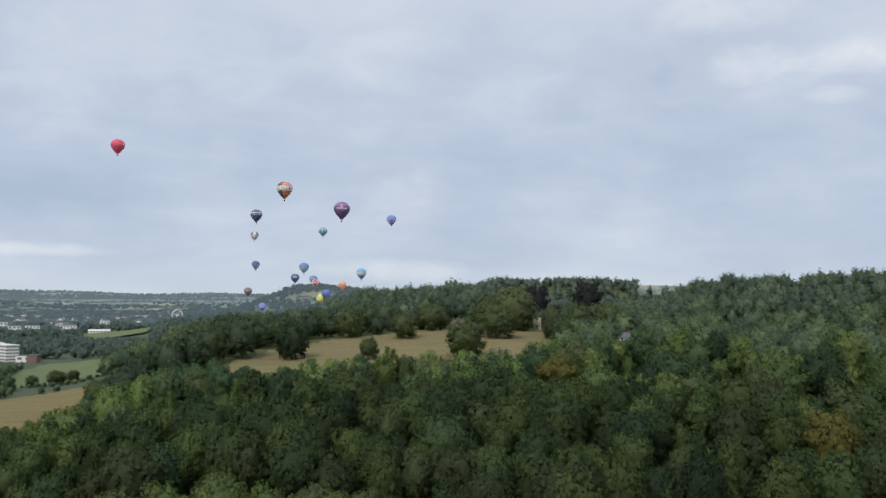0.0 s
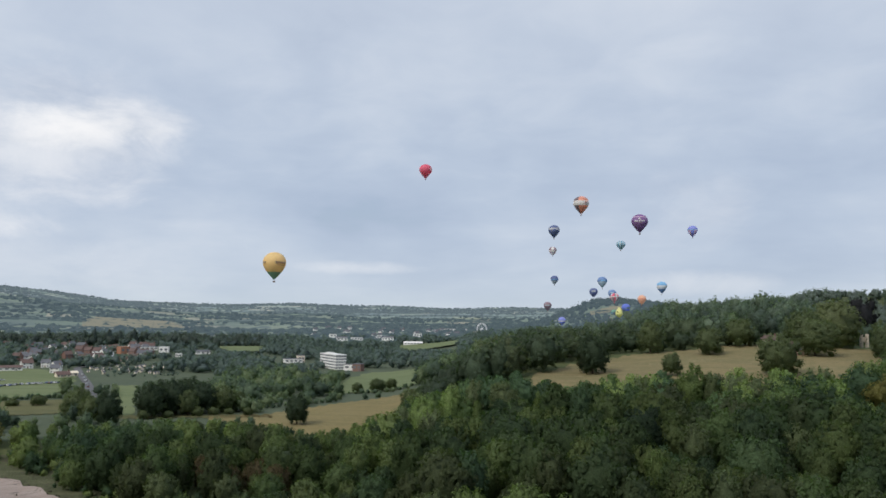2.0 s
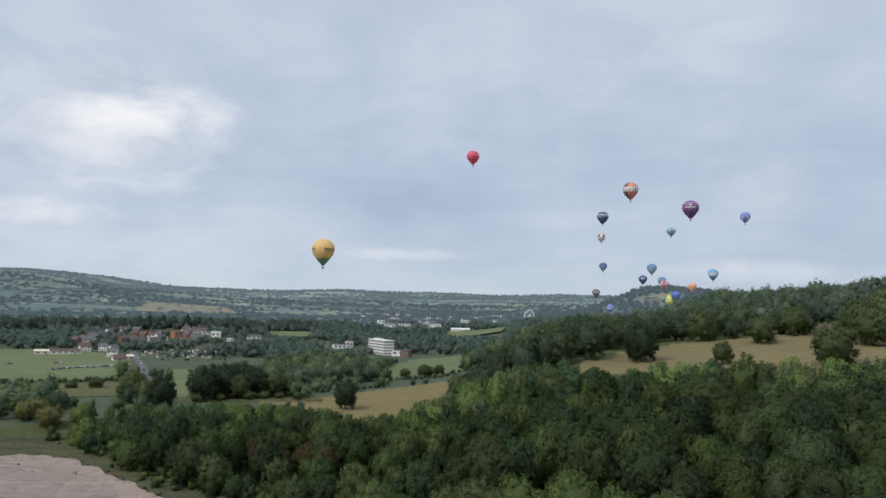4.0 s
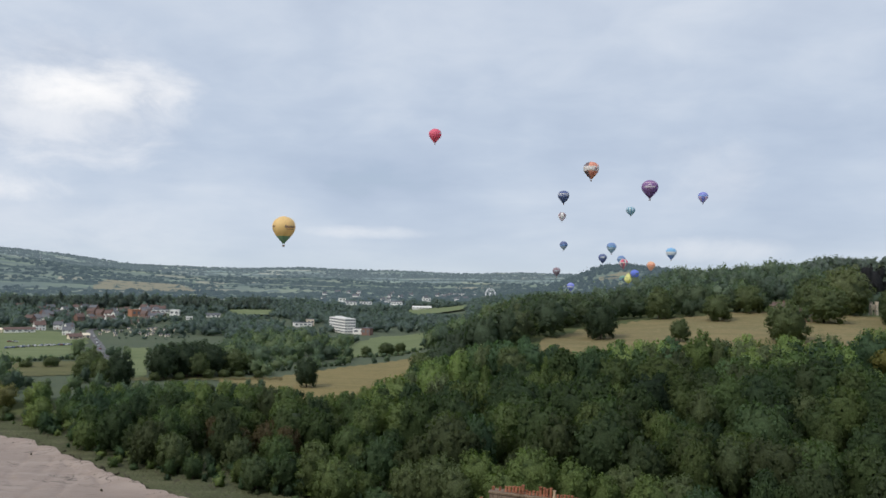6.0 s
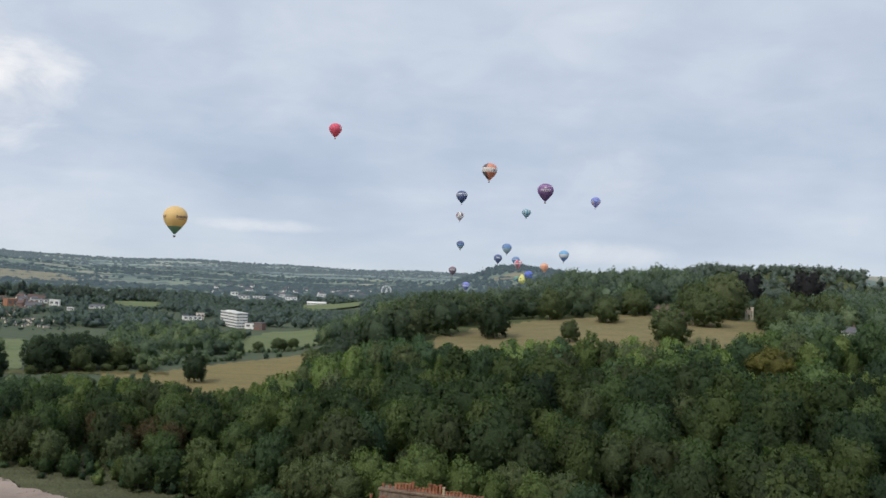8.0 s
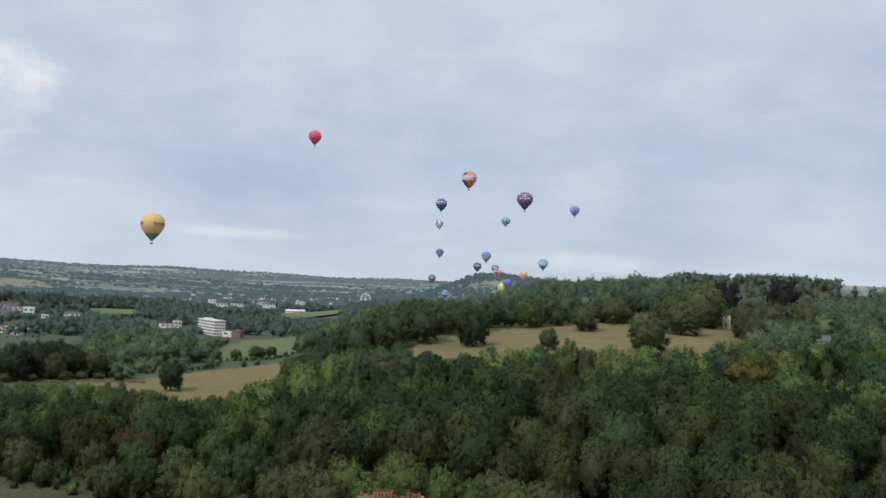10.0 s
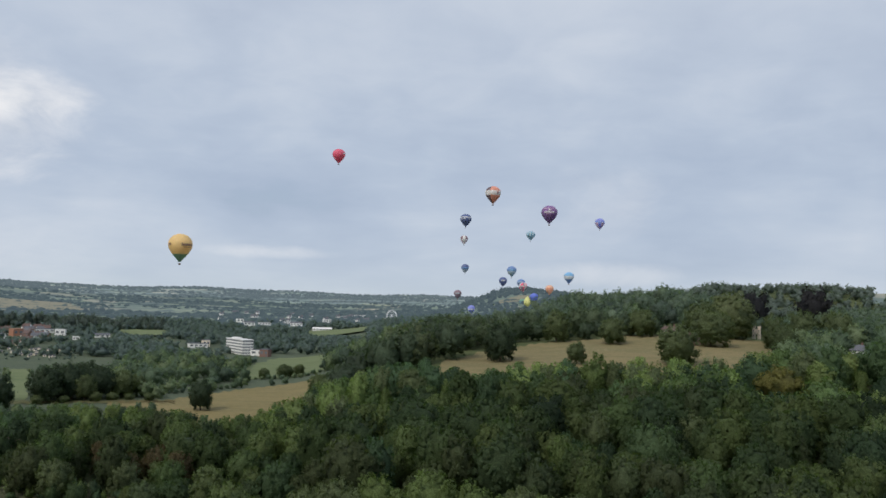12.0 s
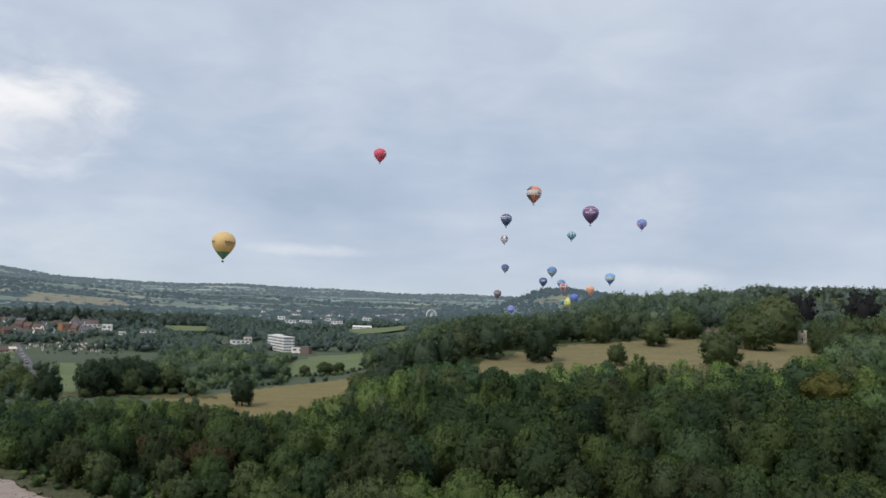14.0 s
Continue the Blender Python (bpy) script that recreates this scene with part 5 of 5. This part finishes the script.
# allotment sheds, caravans and greenhouses
plots = [(hr.uniform(23.5, 28.4), hr.uniform(830, 960)) for i in range(34)]
proto = thing("garden_shed", Matrix(), "small pale garden shed on an allotment", "shed", "garden sheds")
part("wall", box(bmesh.new(), -1.2, 1.2, -0.9, 0.9, -0.3, 1.9), CREAM, proto)
part("roof", gable(bmesh.new(), 2.4, 1.8, 1.9, 0.6, 0.2, 0.1), SLATE, proto)
part("door", box(bmesh.new(), -0.4, 0.4, -0.96, -0.9, 0, 1.75), SLATE, proto)
for left_, r_ in plots[1:]:
    copy_thing(proto, set_down(left_, r_, hr.uniform(-60, 60)))
proto.matrix_world = set_down(*plots[0])


def office_block():
    """Five storeys of white bands and dark glazing."""
    t = thing("office_block", set_down(12.95, 912, -68), "white five-storey office block with dark ribbon windows", "office block")
    w, d, fl = 45.0, 12.0, 3.0
    part("wall", box(bmesh.new(), -w / 2, w / 2, -d / 2, d / 2, -1, fl * 5, 0.1), WHITE, t)
    part("roof", box(bmesh.new(), -w / 2 - 0.3, w / 2 + 0.3, -d / 2 - 0.3, d / 2 + 0.3, fl * 5, fl * 5 + 0.5, 0.1), WHITE, t)
    plant = box(bmesh.new(), -w * 0.3, -w * 0.05, -d * 0.25, d * 0.25, fl * 5 + 0.5, fl * 5 + 1.7, 0.1)
    part("plant_room", plant, WHITE, t)
    for f in range(5):
        for i in range(14):
            for sy in (-1, 1):
                shared("window", PANE, t, Matrix.Translation((-w / 2 + w * (i + 0.5) / 14, sy * (d / 2 + 0.02), f * fl + 1.1)) @ Matrix.Diagonal((2.7, 1, 1.35, 1)))
        for i in range(4):
            for sx in (-1, 1):
                shared("window", PANE, t, Matrix.Translation((sx * (w / 2 + 0.02), -d / 2 + d * (i + 0.5) / 4, f * fl + 1.1)) @ Matrix.Rotation(radians(90), 4, "Z") @ Matrix.Diagonal((2.5, 1, 1.35, 1)))


office_block()


def gatehouse():
    """Stone lodge: two turrets with battlements and an arch between them."""
    t = thing("gatehouse", set_down(-20.9, 655, -12) @ Matrix.Diagonal((0.66, 0.66, 0.96, 1)), "pale limestone gatehouse with battlemented turrets", "gatehouse")
    for sx in (-1, 1):
        bm = lathe([(1.7, -1), (1.7, 8.6), (1.95, 8.7), (1.95, 9.1)], 8)
        for i in range(8):
            a = 2 * math.pi * i / 8
            bmesh.ops.create_cube(bm, size=1, matrix=Matrix.Translation((1.7 * math.cos(a), 1.7 * math.sin(a), 9.5)) @ Matrix.Rotation(a, 4, "Z") @ Matrix.Diagonal((0.4, 0.7, 0.9, 1)))
        bmesh.ops.translate(bm, verts=bm.verts, vec=(sx * 2.9, 0, 0))
        part("turret", bm, STONE, t)
        for z_ in (2.5, 5.6):
            shared("window", PANE, t, Matrix.Translation((sx * 2.9, -1.62, z_)) @ Matrix.Diagonal((0.6, 1, 1.5, 1)))
    bm = box(bmesh.new(), -1.5, 1.5, -1.2, 1.2, 4.0, 7.2, 0.05)
    box(bm, -1.5, -1.1, -1.2, 1.2, -1, 4.0)
    box(bm, 1.1, 1.5, -1.2, 1.2, -1, 4.0)
    for i in range(4):
        box(bm, -1.4 + i * 0.8, -1.0 + i * 0.8, -1.2, 1.2, 7.2, 7.9)
    part("arch", bm, STONE, t)


gatehouse()


def ferris_wheel():
    t = thing("ferris_wheel", set_down(2.96, 1700, 15), "white-painted ferris wheel standing in the valley", "ferris wheel")
    base = float(spot(2.96, 1700).z)
    hub = EYE + 1700 * math.tan(radians(-0.84)) - base
    hub = max(hub, 11.0)
    rad = 9.9
    for y_ in (-0.9, 0.9):
        bm = bmesh.new()
        n = 32
        for i in range(n):
            a0, a1 = 2 * math.pi * i / n, 2 * math.pi * (i + 1) / n
            for q_ in (rad, rad * 0.9):
                tube(bm, (q_ * math.cos(a0), y_, hub + q_ * math.sin(a0)), (q_ * math.cos(a1), y_, hub + q_ * math.sin(a1)), 0.2, 5)
        part("rim", bm, WHEELWHITE, t)
        for i in range(16):
            a0 = 2 * math.pi * i / 16
            part("spoke", tube(bmesh.new(), (0, y_, hub), (rad * math.cos(a0), y_, hub + rad * math.sin(a0)), 0.09, 4), WHEELWHITE, t)
        for sx in (-1, 1):
            part("leg", tube(bmesh.new(), (sx * 6, y_ * 3, -0.5), (0, y_ * 1.3, hub), 0.4, 6), WHEELWHITE, t)
    part("hub", tube(bmesh.new(), (0, -1.6, hub), (0, 1.6, hub), 0.8, 10), WHEELWHITE, t)
    cab = mesh_from(lathe([(0.4, -1.0), (0.9, -0.8), (1.0, 0.2), (0.8, 0.9), (0.3, 1.2)], 8), "gondola", WHEELWHITE)
    for i in range(16):
        a0 = 2 * math.pi * (i + 0.5) / 16
        shared("gondola", cab, t, Matrix.Translation((rad * 1.05 * math.cos(a0), 0, hub + rad * 1.05 * math.sin(a0))))


ferris_wheel()

for left_, tall_ in ((33.1, 34), (31.8, 26)):
    mast = thing("radio_mast", set_down(left_, 3080), "thin steel radio mast on the distant hill", "mast")
    part("lattice", tube(bmesh.new(), (0, 0, -2), (0, 0, tall_), 0.9, 6, 0.35), METAL, mast)


# ---- road and cars ----
def strip(name, pts, wide, mat, label, lift=0.5):
    bm = bmesh.new()
    dense = []
    for (a0, r0), (a1, r1) in zip(pts, pts[1:]):
        dense += [(a0 + (a1 - a0) * i / 12, r0 + (r1 - r0) * i / 12) for i in range(12)]
    dense.append(pts[-1])
    rows_ = []
    c = [spot(*p_) for p_ in dense]
    for i, p_ in enumerate(c):
        d_ = (c[min(i + 1, len(c) - 1)] - c[max(i - 1, 0)]).normalized()
        n_ = Vector((-d_.y, d_.x, 0)).normalized() * wide / 2
        rows_.append((bm.verts.new(p_ + n_ + Vector((0, 0, lift))), bm.verts.new(p_ - n_ + Vector((0, 0, lift)))))
    for (a_, b_), (c_, d_) in zip(rows_, rows_[1:]):
        bm.faces.new((a_, b_, d_, c_))
    bmesh.ops.recalc_face_normals(bm, faces=bm.faces)
    me = mesh_from(bm, name, mat)
    return tagged(new(name, me), label, "road", kind="structure")


strip("road", [(27.85, 560), (28.0, 640), (28.25, 730), (28.7, 830), (28.9, 900), (27.5, 1000)], 6.5, TARMAC, "grey tarmac road running through the valley")


def car_proto(paint, label):
    t = thing("car", Matrix(), label, "car", "parked cars")
    bm = box(bmesh.new(), -2.1, 2.1, -0.88, 0.88, 0.32, 0.9, 0.12)
    part("body", bm, paint, t)
    bm = bmesh.new()
    lo = [(-1.35, -0.8, 0.88), (1.0, -0.8, 0.88), (1.0, 0.8, 0.88), (-1.35, 0.8, 0.88)]
    hi = [(-0.95, -0.65, 1.45), (0.35, -0.65, 1.45), (0.35, 0.65, 1.45), (-0.95, 0.65, 1.45)]
    A, B = [bm.verts.new(p_) for p_ in lo], [bm.verts.new(p_) for p_ in hi]
    for i in range(4):
        bm.faces.new((A[i], A[(i + 1) % 4], B[(i + 1) % 4], B[i]))
    bm.faces.new(B)
    part("cabin", bm, GLASSY, t)
    part("roof", box(bmesh.new(), -0.95, 0.35, -0.65, 0.65, 1.45, 1.5), paint, t)
    for sx in (-1.3, 1.3):
        for sy in (-0.85, 0.85):
            part("wheel", tube(bmesh.new(), (sx, sy - 0.1, 0.33), (sx, sy + 0.1, 0.33), 0.33, 10), TYRE, t)
    return t


PAINTS = [("white", (0.75, 0.75, 0.75)), ("silver", (0.42, 0.44, 0.46)), ("black", (0.03, 0.03, 0.035)), ("blue", (0.05, 0.10, 0.25)), ("red", (0.16, 0.02, 0.02))]
cars = []
for i in range(29):
    f_ = i / 28
    if i in (3, 12, 20):
        continue
    cars.append((33.4 - 3.8 * f_ + hr.uniform(-0.07, 0.07), 716 + 22 * f_ + hr.uniform(-1.5, 1.5), 75 + hr.uniform(-14, 14), 0.55))
cars += [(35.84, 770, 10, 0.55), (33.3, 775, 0, 0.55), (33.0, 772, 5, 0.55)]
for k in range(5):
    cars.append((28.2 + 0.09 * k, 690 + 32 * k, 80, 0.7))
kinds = {}
for left_, r_, spin_, lift_ in cars:
    k = int(hr.choice([0, 0, 1, 1, 2, 3, 4]))
    m = set_down(left_, r_, spin_, lift_ - 0.15)
    if k not in kinds:
        kinds[k] = (car_proto(plain(f"{PAINTS[k][0]}_car_paint", PAINTS[k][1], 0.3, 0.04), f"{PAINTS[k][0]} car parked at the edge of the field"), m)
    else:
        copy_thing(kinds[k][0], m)
for ob, m in kinds.values():
    ob.matrix_world = m


# ---- the terrace with its chimneys, below the camera ----
def terrace_house():
    """Roof and long party-wall chimney stack of a tall terrace; only its top is in view."""
    a, b = way(2.6, 0), way(-4.3, 0)
    A, B = Vector((a.x * 103 , a.y * 103, 0)), Vector((b.x * 99, b.y * 99, 0))
    mid = (A + B) / 2
    yaw = math.atan2((B - A).y, (B - A).x)
    top = EYE - 103 * math.tan(radians(13.73))
    foot = float(full_ground(mid.x, mid.y))
    t = thing("terrace_house", Matrix.Translation((mid.x, mid.y, foot)) @ Matrix.Rotation(yaw, 4, "Z"), "tall terrace house with a long grey chimney stack of terracotta pots", "house")
    z1 = top - foot
    half = (B - A).length / 2
    part("wall", box(bmesh.new(), -half - 0.2, half + 0.2, -4, 4, -4, z1 - 5.5), RENDER_GREY, t)
    part("roof", gable(bmesh.new(), 2 * half + 0.2, 8, z1 - 5.5, 2.6, 0.3), SLATE, t)
    bm = box(bmesh.new(), -half, half, -0.75, 0.75, z1 - 6.5, z1 - 0.28, 0.03)
    stack = part("chimney_stack", bm, RENDER_GREY, t, "weathered grey rendered chimney stack")
    part("coping", box(bmesh.new(), -half - 0.12, half + 0.12, -0.9, 0.9, z1 - 0.28, z1, 0.04), COPING, stack)
    part("ledge", box(bmesh.new(), -half - 0.06, half + 0.06, -0.84, 0.84, z1 - 1.55, z1 - 1.4, 0.03), COPING, stack)
    pr = random.Random(3)

    def pot(x_, y_, z_, h, r_, mat, parent):
        bm = lathe([(r_ * 1.05, 0), (r_ * 1.05, 0.08), (r_ * 0.9, 0.12), (r_ * 0.85, h - 0.16), (r_ * 1.05, h - 0.13), (r_ * 1.08, h), (r_ * 0.8, h), (r_ * 0.75, h - 0.2)], 12)
        bmesh.ops.translate(bm, verts=bm.verts, vec=(x_, y_, z_))
        part("pot", bm, mat, parent)

    n = 30
    for i in range(n):
        f = (i + 0.5) / n
        x_ = -half + 2 * half * f
        if 0.03 < f < 0.055 or 0.10 < f < 0.12:
            continue
        h = 0.42 + pr.uniform(-0.06, 0.1)
        mat = TERRACOTTA
        if 0.12 < f < 0.34:
            h = 0.72 + pr.uniform(-0.1, 0.1)
        if abs(f - 0.325) < 0.02:
            h = 1.05
        if 0.48 < f < 0.62:
            h = 1.0 + pr.uniform(-0.08, 0.08)
        if 0.60 < f < 0.64:
            h, mat = 0.85, BUFF
        if 0.8 < f:
            h = 0.32
        pot(x_, pr.uniform(-0.12, 0.12), z1, h, 0.165 if h < 0.6 else 0.19, mat, stack)
    # the lower stack in front of it
    bm = box(bmesh.new(), -half - 0.3, half * 0.2, -3.6, -2.6, z1 - 7, z1 - 1.1, 0.03)
    low_ = part("front_stack", bm, RENDER_GREY, t)
    for x_ in (-half - 0.05, -half + 1.05, -half + 1.5, -half + 1.95, -half + 2.5, -half + 3.3, -0.4, 0.2):
        pot(x_, -3.1, z1 - 1.1, 0.75 + pr.uniform(-0.08, 0.12), 0.17, TERRACOTTA, low_)


terrace_house()

# ---- grass on the marsh ----
gx = rng.uniform(-300, 40, 11000)
gq = rng.uniform(0.6, 34, 11000)
gy = bank(gx) + gq
gz = full_ground(gx, gy)
vs, ts = [], []
for i, (px, py, pz) in enumerate(zip(gx, gy, gz)):
    h, b, a = rng.uniform(0.2, 0.7), rng.uniform(0.5, 1.5), rng.uniform(0, 1.2)
    vs += [(px + b * math.cos(a + 1.2566 * k), py + 0.7 * b * math.sin(a + 1.2566 * k), pz - 0.06) for k in range(5)]
    vs.append((px + rng.uniform(-0.2, 0.2), py, pz + h))
    ts += [(6 * i + k, 6 * i + (k + 1) % 5, 6 * i + 5) for k in range(5)]
me = mesh_of("marsh_grass", np.array(vs), np.array(ts), [REED])
me.polygons.foreach_set("use_smooth", np.ones(len(ts), bool))
tagged(new("marsh_grass", me), "tufted salt-marsh grass along the mud bank", "grass", kind="stuff")

# clods of turf that have slumped from the marsh on to the mud
vs, ts, at = [], [], 0
for i in range(300):
    px = rng.uniform(-300, -70)
    py = float(bank(px)) + rng.normal(0.2, 1.6) - (rng.uniform(0, 9) if rng.uniform() < 0.06 else 0)
    pz = float(full_ground(px, py)) + 0.75
    v1 = ICO1[0] * (1 + rng.normal(0, 0.2, (len(ICO1[0]), 1))) * rng.uniform(0.2, 0.65, 3)
    vs.append(v1 + (px, py, pz))
    ts.append(ICO1[1] + at)
    at += len(v1)
tagged(new("turf_clods", mesh_of("turf_clods", np.concatenate(vs), np.concatenate(ts), [CLOD])), "dark slumped clods of turf along the mud bank", "turf", kind="stuff")
